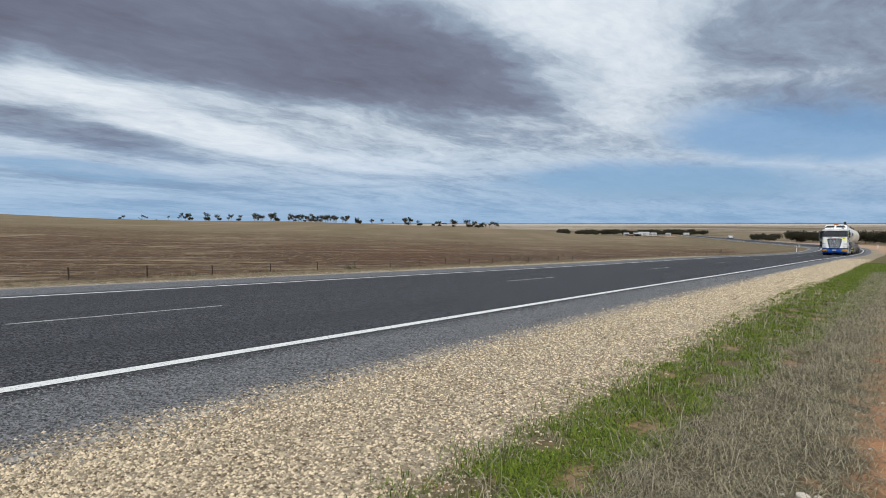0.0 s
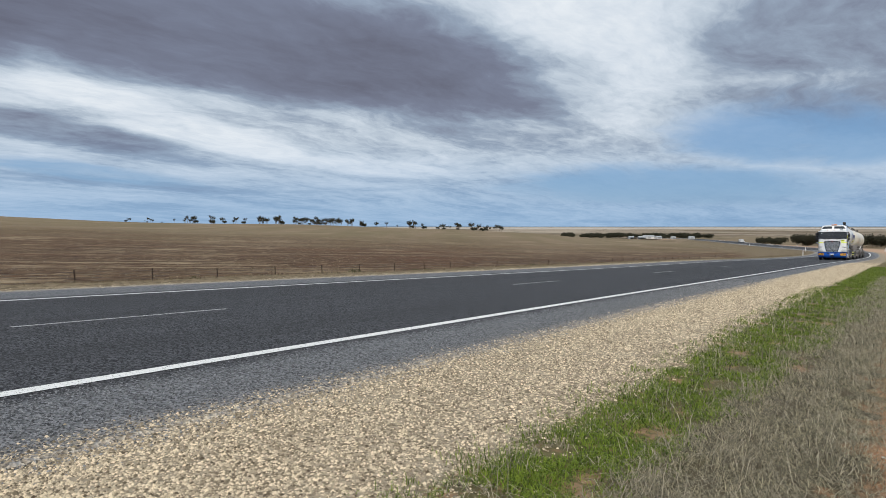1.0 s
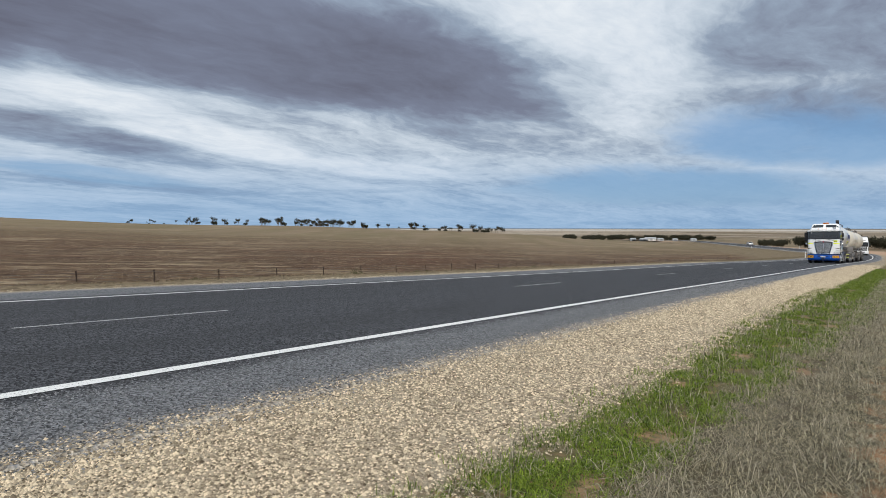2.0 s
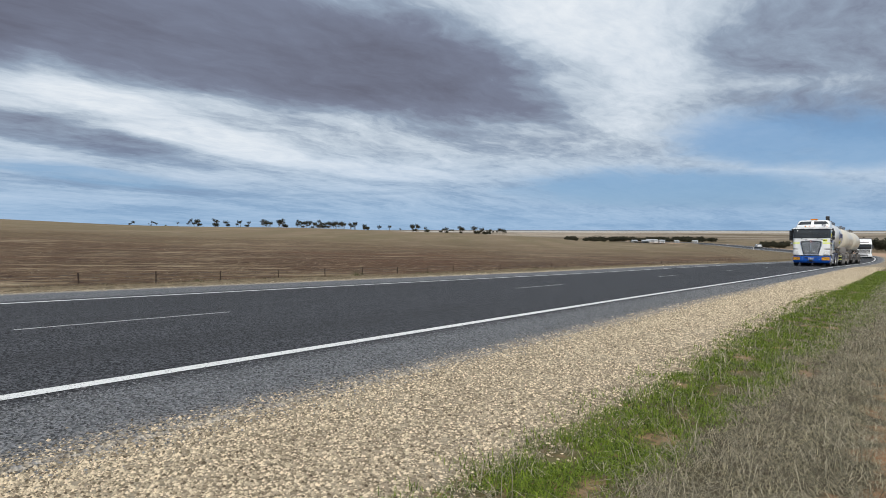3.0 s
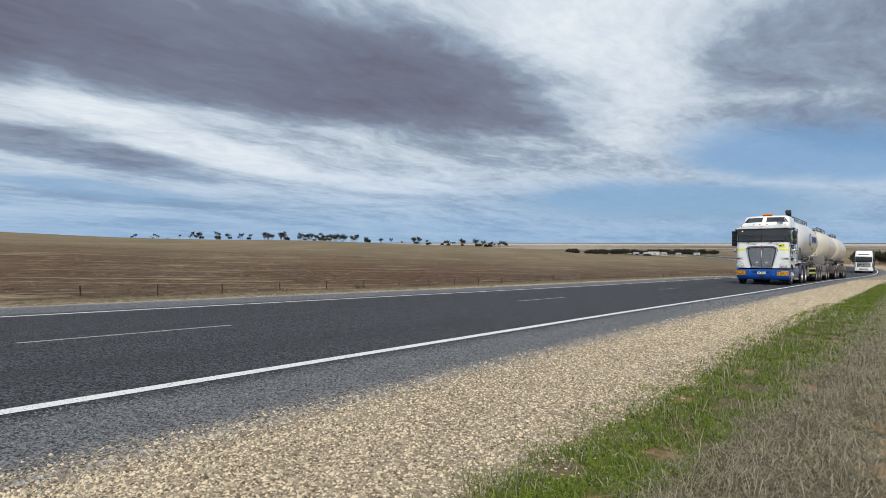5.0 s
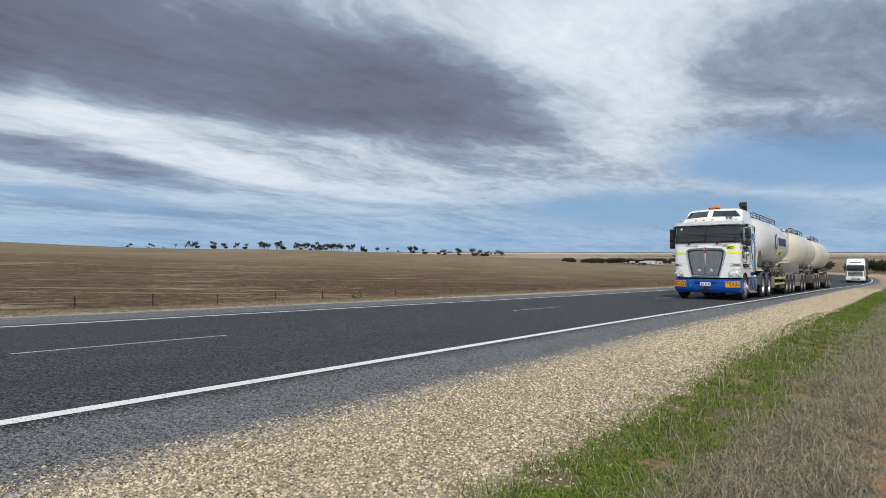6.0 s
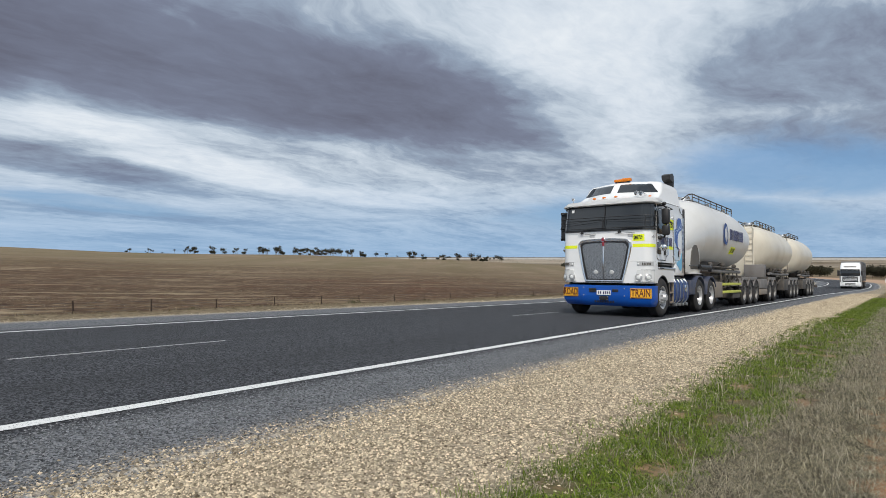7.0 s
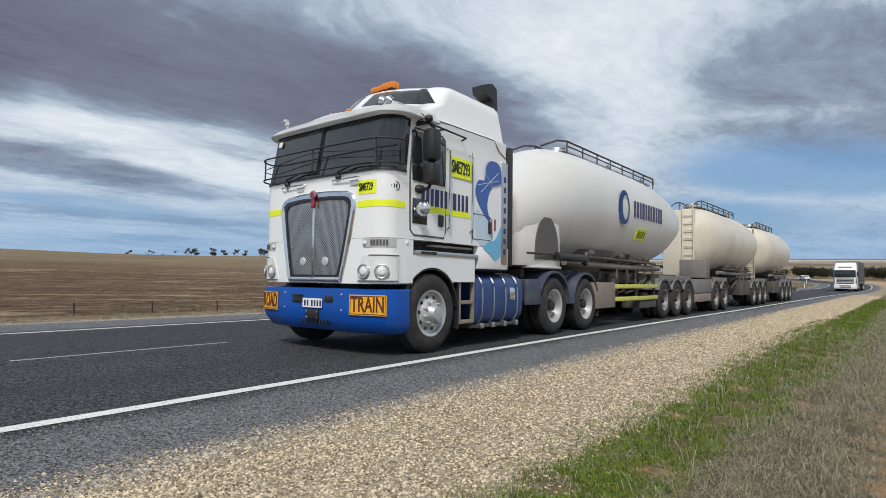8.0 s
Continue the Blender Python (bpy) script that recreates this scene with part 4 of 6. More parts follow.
    # bands and prints
    for keep in (lambda p: p.x > 0.755 and p.y < -0.56, lambda p: p.x < -0.755 and p.y < -0.56, lambda p: p.x > 0.74 and -0.12 < p.y < 0.90, lambda p: p.x < -0.74 and -0.12 < p.y < 0.90):
        part("reflective_stripe", cab_band(bmesh.new(), [1.865, 1.95], 0.004, keep), yellow, t, "fluorescent yellow stripe")
    part("fleet_sticker", cab_band(bmesh.new(), [2.03, 2.205], 0.004, lambda p: 0.76 < p.x < 1.06 and p.y < -0.5), yellow, t)
    lettering("fleet_number", "SME729", 0.135, black, t, Matrix.Translation((0.905, -0.944, 2.118)) @ pose(0, 0, 0, 0, 0, 5) @ pose(0, 0, 0, 90, 0, 0), 0.50)
    part("fleet_panel", cube(1.222, 1.228, 0.33, 0.86, 2.425, 2.715), yellow, t, smooth=False)
    lettering("fleet_number", "SME7293", 0.25, black, t, side_pose(1.232, 0.60, 2.565), 0.47)
    bars_word("brand_bar", t, navy, side_pose(1.226, 0.265, 2.07), [0.055, 0.055, 0.05, 0.075, 0.045, 0.055, 0.05, 0.075, 0.05, 0.055, 0.055], 0.235, 0.042)
    # painted swirl and its pale tail on the sleeper side
    outline_print("swirl_print", t, cobalt, side_pose(1.2225, 0, 0), [(0.98, 2.30), (1.06, 2.47), (1.22, 2.50), (1.27, 2.72), (1.40, 2.82), (1.62, 2.80), (1.69, 2.66), (1.67, 2.50), (1.45, 2.42), (1.33, 2.27), (1.30, 2.06), (1.40, 1.84), (1.20, 1.98), (1.05, 2.13)])
    outline_print("swirl_print", t, sky_print, side_pose(1.2225, 0, 0), [(1.34, 1.56), (1.52, 1.60), (1.62, 1.72), (1.69, 1.80), (1.69, 1.50), (1.66, 1.34), (1.52, 1.28), (1.36, 1.38), (1.20, 1.46)])
    outline_print("swirl_print", t, pale_print, side_pose(1.2224, 0, 0), [(1.02, 2.02), (1.20, 1.93), (1.38, 1.82), (1.40, 1.68), (1.30, 1.52), (1.12, 1.50), (1.02, 1.62), (0.98, 1.84)])
    bm = bmesh.new()
    for a, b in (((1.12, 2.30), (1.60, 2.66)), ((1.24, 2.62), (1.44, 2.40)), ((1.05, 2.40), (1.62, 2.54))):
        pipe(bm, [(1.2265, a[0], a[1]), (1.2265, b[0], b[1])], 0.004, 4)
    part("sparkle_print", bm, pale_print, t)
    bm = bmesh.new()
    bmesh.ops.create_circle(bm, cap_ends=True, segments=20, radius=0.055, matrix=Matrix.Translation((1.208, -0.74, 2.13)) @ pose(0, 0, 0, 90, 0, 70))
    mark = part("round_mark", bm, lens, t)
    ring_band("mark_rim", mark, black, (1.209, -0.742, 2.13), 0.055, 0.006, 70)
    part("mark_bar", cube(-0.025, -0.010, -0.006, 0.002, -0.025, 0.025, m=pose(1.21, -0.743, 2.13, 0, 0, 70)), black, mark, smooth=False)
    part("mark_bar", cube(0.005, 0.022, -0.006, 0.002, -0.025, 0.025, m=pose(1.21, -0.743, 2.13, 0, 0, 70)), black, mark, smooth=False)
    # doors
    for s in (-1, 1):
        bm = bmesh.new()
        line = [(-0.47, 1.60), (-0.48, 1.8), (-0.49, 2.3), (-0.43, 2.86), (-0.38, 2.945), (0.20, 2.95), (0.26, 2.90), (0.265, 1.62), (0.22, 1.54), (-0.40, 1.54), (-0.47, 1.60)]
        pipe(bm, [(s * 1.219 - s * 0.022 * max(0.0, (z - 2.4) / 0.6), y, z) for y, z in line], 0.013, 6)
        door = part("door", bm, seam_shade_m, t)
        tip = pose(s * 1.212, 0, 2.58, 0, -s * 1.6, 0)
        part("door_glass", cube(-0.012, 0.012, -0.44, 0.23, -0.33, 0.33, bevel=0.004, m=tip), dark_glass, door, "dark side window")
        part("lower_glass", cube(s * 1.2, s * 1.229, -0.43, -0.14, 1.69, 2.02, bevel=0.004), dark_glass, door)
        part("door_handle", cube(s * 1.22, s * 1.245, 0.10, 0.20, 1.69, 1.85, bevel=0.012), black, door)
        for yv in (0.30, 0.84):
            bm = bmesh.new()
            pipe(bm, [(s * 1.215, yv, 1.66), (s * 1.265, yv, 1.70), (s * 1.265, yv, 2.77), (s * 1.205, yv, 2.80)], 0.014, 8)
            part("grab_rail", bm, chrome, t)
        bm = bmesh.new()
        pipe(bm, [(s * 1.19, -0.34, 3.03), (s * 1.30, -0.28, 3.03), (s * 1.30, 0.62, 3.0), (s * 1.19, 0.66, 2.99)], 0.013, 6)
        pipe(bm, [(s * 1.19, 0.1, 3.02), (s * 1.30, 0.1, 3.01)], 0.012, 6)
        part("roof_rail", bm, black, t)
        # mirrors
        bm = bmesh.new()
        pipe(bm, [(s * 1.19, -0.34, 3.0), (s * 1.34, -0.28, 3.02), (s * 1.38, -0.22, 2.95), (s * 1.38, -0.22, 2.30), (s * 1.34, -0.26, 2.16), (s * 1.22, -0.34, 2.13)], 0.024, 8)
        ball(bm, (s * 1.26, -0.33, 2.14), 0.06, 0.09, 0.06, 10, 6)
        arm = part("mirror_arm", bm, black, t)
        for z0, z1 in ((2.50, 2.93), (2.20, 2.48)):
            part("mirror", cube(s * 1.29, s * 1.48, -0.36, -0.16, z0, z1, bevel=0.06), black, arm, "large black mirror housing")
        round_lamp("convex_mirror", t, chrome, (s * 1.36, -0.40, 1.87), 0.095, 0.05, s * 10)
        bm = bmesh.new()
        pipe(bm, [(s * 1.21, -0.40, 1.87), (s * 1.36, -0.385, 1.87)], 0.018, 6)
        part("mirror_bracket", bm, chrome, t)
        bm = bmesh.new()
        ball(bm, (s * 1.36, -0.30, 3.06), 0.055, 0.055, 0.05, 10, 8)
        ball(bm, (s * 1.27, -0.34, 3.09), 0.04, 0.05, 0.04, 10, 8)
        pipe(bm, [(s * 1.36, -0.30, 3.06), (s * 1.27, -0.34, 3.09), (s * 1.18, -0.30, 3.06)], 0.016, 6)
        part("marker_lamp", bm, black, t)
    # joint between roof moulding and cab side
    for s in (-1, 1):
        bm = bmesh.new()
        pipe(bm, [(s * 1.206, -0.25, 3.13), (s * 1.206, 0.4, 3.16), (s * 1.204, 1.50, 3.17), (s * 1.203, 1.66, 3.02), (s * 1.205, 1.90, 2.92)], 0.007, 5)
        part("roof_joint", bm, seam_shade_m, t)
    # side locker behind the cab door
    bm = bmesh.new()
    pipe(bm, [(1.222, y, z) for y, z in ((0.92, 1.955), (1.34, 1.955), (1.43, 1.90), (1.44, 1.62), (1.38, 1.58), (0.92, 1.58), (0.92, 1.955))], 0.008, 6)
    locker = part("locker_door", bm, seam_shade_m, t)
    part("locker_handle", cube(1.224, 1.246, 1.32, 1.39, 1.68, 1.86, bevel=0.008), black, locker)
    bm = bmesh.new()
    pipe(bm, [(1.222, y, z) for y, z in ((0.90, 2.86), (0.90, 1.50))], 0.006, 5)
    part("panel_joint", bm, seam_shade_m, t)
    part("small_label", cube(1.222, 1.226, 1.50, 1.54, 1.74, 1.92), badge_red, t, smooth=False)
    for s in (-1, 1):
        part("roof_vent", cube(s * 1.05, s * 1.09, 1.20, 1.30, 3.36, 3.58, bevel=0.012), white, t)
        pl = part("stack_panel", cube(s * 1.16, s * 1.228, 1.70, 1.89, 1.22, 2.86, bevel=0.01), alloy, t, "brushed metal corner panel")
        if s > 0:
            for k in range(8):
                z = 2.58 - 0.165 * k
                part("letter_bar", cube(1.228, 1.232, 1.765, 1.825, z - 0.045, z + 0.045), navy, pl, smooth=False)
        part("wind_fairing", cube(s * 0.95, s * 1.21, 1.955, 2.075, 1.2, 3.15, bevel=0.01), black, t)
    # panels below the cab, steps, tank
    for s in (-1, 1):
        # back of the side slot, its shade put into the dark grey
        part("side_recess", cube(s * 0.9, s * 1.10, -0.40, 1.05, 1.30, 1.50), seam_shade_m, t)
        part("side_rail", cube(s * 1.0, s * 1.235, -0.36, 1.06, 1.285, 1.35, bevel=0.012), alloy, t)
        part("rail_badge", cube(s * 1.235, s * 1.239, -0.26, 0.06, 1.30, 1.337), black, t, smooth=False)
        part("slot_shelf", cube(s * 1.05, s * 1.20, 0.0, 0.95, 1.41, 1.44, bevel=0.006), guard_m, t)
        part("sleeper_skirt", cube(s * 1.12, s * 1.219, 1.07, 1.92, 1.14, 1.485, bevel=0.015), white, t)
        # side panel with the wheel opening cut out of it
        bm = bmesh.new()
        stations = [(-0.56, 0.92), (-0.46, 0.92)] + [(-0.60 * math.cos(a), 0.53 + 0.60 * math.sin(a)) for a in (radians(40.5 + 99 * k / 18) for k in range(19))] + [(0.47, 0.94), (0.98, 0.94)]
        loft(bm, [[Vector((s * x, y, z)) for x, z in ((1.14, z0), (1.222, z0), (1.222, 1.285), (1.14, 1.285))] for y, z0 in stations])
        part("side_panel", bm, white, t)
        bm = bmesh.new()
        guard(bm, 0, 0.575, s * 0.75, s * 1.215, 20, 175, 0.53, 0.022, 18)
        part("arch_liner", bm, black, t)
        part("arch_flap", cube(s * 0.85, s * 1.2, 0.60, 0.63, 0.28, 0.95), black, t)
        bm = bmesh.new()
        for z in (0.34, 0.62):
            box(bm, s * 0.85, s * 1.20, 0.66, 1.0, z, z + 0.05, 0.008)
        for yv in (0.64, 0.98):
            box(bm, s * 1.14, s * 1.2, yv, yv + 0.04, 0.34, 1.0, 0.006)
        part("cab_step", bm, tan_m, t, "dusty aluminium cab steps")
        bm = bmesh.new()
        cx, cz = s * 0.82, 0.68
        rings = []
        for yv, k in ((1.06, 0.9), (1.09, 1.0), (2.40, 1.0), (2.43, 0.9)):
            ring = []
            for j in range(28):
                a = 2 * math.pi * j / 28
                c, q = math.cos(a), math.sin(a)
                ring.append(Vector((cx + k * 0.39 * math.copysign(abs(c) ** 0.55, c), yv, cz + k * 0.39 * math.copysign(abs(q) ** 0.55, q))))
            rings.append(ring)
        loft(bm, rings)
        ft = part("fuel_tank", bm, blue_dusty, t, "blue fuel tank with metal straps")
        for yv in (1.2, 1.52, 1.86, 2.22):
            bm = bmesh.new()
            ring = []
            for j in range(29):
                a = 2 * math.pi * j / 28
                c, q = math.cos(a), math.sin(a)
                ring.append((cx + 0.40 * math.copysign(abs(c) ** 0.55, c), yv, cz + 0.40 * math.copysign(abs(q) ** 0.55, q)))
            pipe(bm, ring, 0.014, 6)
            part("tank_strap", bm, alloy, ft)
        bm = cube(s * 0.7, s * 1.16, 0.95, 2.35, 0.26, 0.31)
        part("tank_tray", bm, chassis_m, t)
        part("step_back", cube(s * 0.80, s * 0.85, 0.64, 1.02, 0.30, 1.0), seam_shade_m, t)
        for yv in (1.2, 1.52, 1.86, 2.22):
            part("strap_foot", cube(s * 1.12, s * 1.22, yv - 0.04, yv + 0.04, 0.25, 0.33, bevel=0.008), alloy, t)
        part("tank_badge", cube(s * 1.205, s * 1.225, 1.98, 2.14, 0.66, 0.86, bevel=0.02), chrome, ft)
    # beacon, horns, exhaust
    bm = bmesh.new()
    for x0, x1, z1 in ((-0.18, 0.07, 3.935), (0.03, 0.30, 3.955)):
        box(bm, x0, x1, 0.18, 0.33, 3.855, z1, 0.03)
    part("beacon", bm, amber, t, "orange flashing beacon bar")
    part("beacon_base", cube(-0.14, 0.26, 0.21, 0.30, 3.72, 3.865), black, t)
    for x, z in ((0.70, 3.385), (0.83, 3.365)):
        bm = bmesh.new()
        pipe(bm, [(x, -0.40, z), (x, -0.26, z), (x, -0.12, z)], 0.022, 10)
        bmesh.ops.create_cone(bm, cap_ends=False, segments=16, radius1=0.068, radius2=0.028, depth=0.10, matrix=Matrix.Translation((x, -0.43, z)) @ pose(0, 0, 0, -90, 0, 0))
        part("air_horn", bm, chrome, t)
    for x, y in ((-0.45, -0.52), (-0.15, -0.575), (0.18, -0.575), (0.95, -0.16)):
        bm = bmesh.new()
        ball(bm, (x, y, 3.305), 0.05, 0.06, 0.03, 8, 6)
        part("clearance_lamp", bm, amber, t)
    bm = bmesh.new()
    pipe(bm, [(-0.98, -0.72, 3.2), (-0.98, -0.72, 3.28)], 0.02, 6)
    ball(bm, (-0.98, -0.74, 3.31), 0.045, 0.06, 0.05, 8, 6)
    part("roof_spotlight", bm, chrome, t)
    bm = bmesh.new()
    pipe(bm, [(0.80, 2.03, 1.2), (0.80, 2.03, 3.85)], 0.075, 12)
    part("exhaust_stack", bm, chrome, t)
    bm = bmesh.new()
    side = [(1.68, 4.06), (1.66, 4.18), (1.90, 4.26), (2.03, 4.20), (2.06, 3.84), (1.94, 3.84), (1.93, 3.98)]
    loft(bm, [[Vector((0.80 + x, y + 0.03 * abs(x), z)) for y, z in side] for x in (-0.12, -0.10, 0.10, 0.12)])
    part("intake_hood", bm, black, t, "black air intake hood")
    # chassis
    for s in (-1, 1):
        part("chassis_rail", cube(s * 0.38, s * 0.46, -0.4, 5.9, 0.72, 1.0, bevel=0.01), chassis_m, t)
    part("engine_block", cube(-0.4, 0.4, -0.5, 1.4, 0.5, 1.2, bevel=0.05), chassis_m, t)
    part("cab_floor", cube(-1.10, 1.10, -0.6, 1.93, 1.12, 1.47), black, t)
    part("fifth_wheel", cube(-0.45, 0.45, 3.8, 4.7, 1.05, 1.22, bevel=0.04), chassis_m, t)
    part("deck_plate", cube(-0.45, 0.45, 2.1, 3.1, 1.0, 1.04), alloy, t)
    for yv in (0.0, 3.58, 4.98):
        bm = bmesh.new()
        pipe(bm, [(-1.0, yv, 0.525), (1.0, yv, 0.525)], 0.07, 10)
        part("axle", bm, chassis_m, t)
        for s in (-1, 1):
            wheel(t, s * 1.215, yv, dual=yv > 1, side=s)
    for s in (-1, 1):
        bm = bmesh.new()
        guard(bm, 3.58, 0.60, s * 0.62, s * 1.235, 25, 178)
        guard(bm, 4.98, 0.60, s * 0.62, s * 1.235, 2, 155)
        part("rear_guard", bm, guard_blue, t, "dusty blue-grey rear mudguards")
        part("guard_skirt", cube(s * 1.15, s * 1.225, 2.55, 3.05, 0.56, 1.0, bevel=0.02), guard_blue, t)
        part("battery_box", cube(s * 0.7, s * 1.1, 2.5, 2.95, 0.6, 1.0, bevel=0.02), chassis_m, t)
        part("mud_flap", cube(s * 0.62, s * 1.2, 5.62, 5.64, 0.25, 0.9), rubber, t)
        part("tail_lamp", cube(s * 0.7, s * 1.1, 5.88, 5.93, 0.85, 0.97, bevel=0.01), amber, t)
    return t


# ---- bulk tanker trailers ----
def tank_body(bm, sections, seg=40):
    rings = []
    a = np.array(sections, float)
    ys = np.concatenate([np.linspace(a[i, 0], a[i + 1, 0], 4, endpoint=False) for i in range(len(a) - 1)] + [a[-1:, 0]])
    # smooth interpolation through the sections
    def ease(col):
        out = []
        for yv in ys:
            i = min(max(int(np.searchsorted(a[:, 0], yv)) - 1, 0), len(a) - 2)
            h = a[i + 1, 0] - a[i, 0]
            f = (yv - a[i, 0]) / h
            def slope(j):
                if j <= 0 or j >= len(a) - 1:
                    k = min(max(j, 0), len(a) - 2)
                    return (a[k + 1, col] - a[k, col]) / (a[k + 1, 0] - a[k, 0])
                d0 = (a[j, col] - a[j - 1, col]) / (a[j, 0] - a[j - 1, 0])
                d1 = (a[j + 1, col] - a[j, col]) / (a[j + 1, 0] - a[j, 0])
                return 0.0 if d0 * d1 <= 0 else 2 * d0 * d1 / (d0 + d1)
            m0, m1 = slope(i) * h, slope(i + 1) * h
            out.append((2 * f ** 3 - 3 * f * f + 1) * a[i, col] + (f ** 3 - 2 * f * f + f) * m0 + (-2 * f ** 3 + 3 * f * f) * a[i + 1, col] + (f ** 3 - f * f) * m1)
        return out
    for yv, top, bot, w in zip(ys, ease(1), ease(2), ease(3)):
        zc = top - min(w, (top - bot) / 2)
        ring = []
        for k in range(seg):
            t = 2 * math.pi * k / seg
            c, s = math.cos(t), math.sin(t)
            hz = (top - zc) if s >= 0 else (zc - bot)
            e = 1.0 if s >= 0 else 0.92
            ring.append(Vector((w * math.copysign(abs(c) ** e, c), yv, zc + hz * math.copysign(abs(s) ** e, s))))
        rings.append(ring)
    return loft(bm, rings)


def handrail(t, y0, y1, top, mat):
    """Walkway with rails on the tank's top."""
    bm = bmesh.new()
    box(bm, -0.34, 0.34, y0 + 0.3, y1, top + 0.02, top + 0.06, 0.005)
    part("walkway", bm, alloy, t)
    for s in (-1, 1):
        bm = bmesh.new()
        pipe(bm, [(s * 0.40, y0 - 0.9, top - 0.10), (s * 0.42, y0 - 0.2, top + 0.16), (s * 0.42, y0 + 0.3, top + 0.24), (s * 0.42, y1, top + 0.24), (s * 0.42, y1 + 0.05, top + 0.04)], 0.024, 8)
        pipe(bm, [(s * 0.42, y0 + 0.3, top + 0.13), (s * 0.42, y1, top + 0.13)], 0.016, 6)
        k = int((y1 - y0) / 0.8)
        for i in range(k + 1):
            yv = y0 + 0.3 + (y1 - y0 - 0.3) * i / k
            pipe(bm, [(s * 0.42, yv, top - 0.08), (s * 0.42, yv, top + 0.24)], 0.018, 6)
        part("handrail", bm, mat, t, "dark steel walkway handrail")
    for i in range(3):
        yv = y0 + 0.6 + (y1 - y0 - 1.0) * i / 2
        bm = bmesh.new()
        bmesh.ops.create_cone(bm, cap_ends=True, segments=18, radius1=0.27, radius2=0.24, depth=0.16, matrix=Matrix.Translation((0, yv, top + 0.08)))
        part("hatch", bm, alloy, t)
        bm = bmesh.new()
        for s in (-1, 1):
            pipe(bm, [(s * 0.3, yv - 0.2, top + 0.1), (s * 0.2, yv, top + 0.2), (s * 0.05, yv + 0.2, top + 0.18)], 0.02, 6)
        part("hatch_clamp", bm, tan_m, t)


def running_gear(t, ys, zdeck, y0, y1, skirt=None):
    for s in (-1, 1):
        part("chassis_rail", cube(s * 0.45, s * 0.55, y0, y1, zdeck - 0.28, zdeck, bevel=0.01), chassis_m, t)
    k = int((y1 - y0) / 1.2)
    for i in range(k + 1):
        yv = y0 + 0.05 + (y1 - y0 - 0.15) * i / k
        part("cross_member", cube(-0.9, 0.9, yv, yv + 0.1, zdeck - 0.2, zdeck - 0.04), chassis_m, t)
    for yv in ys:
        bm = bmesh.new()
        pipe(bm, [(-1.0, yv, 0.525), (1.0, yv, 0.525)], 0.07, 10)
        part("axle", bm, chassis_m, t)
        for s in (-1, 1):
            wheel(t, s * 1.215, yv, dual=True, side=s, rim_mat=rim_dusty)
    for s in (-1, 1):
        for yv in ys:
            bm = bmesh.new()
            guard(bm, yv, 0.585, s * 0.6, s * 1.23, 28, 152, seg=10)
            part("mudguard", bm, guard_m, t)
        part("guard_panel", cube(s * 1.17, s * 1.2, ys[0] - 0.35, ys[-1] + 0.35, 1.06, 1.22, bevel=0.01), guard_m, t)
        part("mud_flap", cube(s * 0.62, s * 1.2, ys[-1] + 0.66, ys[-1] + 0.68, 0.25, 0.85), rubber, t)


def piping(t, y0, y1, z, seed):
    """Discharge pipe, hoses and valves along the near side and the far side."""
    rnd = random.Random(seed)
    for s in (-1, 1):
        bm = bmesh.new()
        pipe(bm, [(s * 0.95, y0, z), (s * 0.98, (y0 + y1) / 2, z - 0.03), (s * 0.95, y1, z)], 0.075, 10)
        part("discharge_pipe", bm, guard_m, t)
        bm = bmesh.new()
        pipe(bm, [(s * 1.06, y0 + 0.5, z + 0.14), (s * 1.06, y1 - 0.6, z + 0.12)], 0.035, 8)
        part("air_line", bm, chassis_m, t)
        for i in range(3):
            yv = y0 + (y1 - y0) * (0.2 + 0.3 * i)
            bm = bmesh.new()
            pipe(bm, [(s * 0.98, yv, z), (s * 0.98, yv, z + 0.22)], 0.05, 8)
            ball(bm, (s * 1.02, yv, z + 0.22), 0.09, 0.09, 0.09, 10, 8)
            part("valve", bm, chassis_m, t)
        for i in range(5):
            yv = y0 + (y1 - y0) * (0.45 + 0.11 * i)
            bm = bmesh.new()
            pipe(bm, [(s * 1.0, yv, z - 0.05), (s * 1.04, yv + rnd.uniform(-0.1, 0.1), z - 0.3), (s * 0.9, yv + rnd.uniform(-0.3, 0.3), z - 0.62), (s * 0.7, yv + rnd.uniform(-0.4, 0.4), z - 0.7)], 0.035, 7)
            part("hose", bm, chassis_m, t)


def hopper(t, yc, z_top, z_low, r, mat):
    bm = bmesh.new()
    rings = []
    for z, k in ((z_top, 1.0), (z_low + 0.2, 0.45), (z_low, 0.2)):
        rings.append([Vector((r * k * 0.85 * math.cos(a), yc + r * k * math.sin(a), z)) for a in (2 * math.pi * j / 24 for j in range(24))])
    loft(bm, rings)
    part("hopper_cone", bm, mat, t)


def weld_ring(t, sections, yv, mat):
    a = np.array(sections, float)
    top, bot, w = (float(np.interp(yv, a[:, 0], a[:, k])) for k in (1, 2, 3))
    zc = top - min(w, (top - bot) / 2)
    bm = bmesh.new()
    ring = []
    for k in range(41):
        q = 2 * math.pi * k / 40
        c, s = math.cos(q), math.sin(q)
        hz = (top - zc) if s >= 0 else (zc - bot)
        e = 1.0 if s >= 0 else 0.92
        ring.append((w * math.copysign(abs(c) ** e, c), yv, zc + hz * math.copysign(abs(s) ** e, s)))
    pipe(bm, ring, 0.0025, 5)
    part("weld_seam", bm, mat, t)


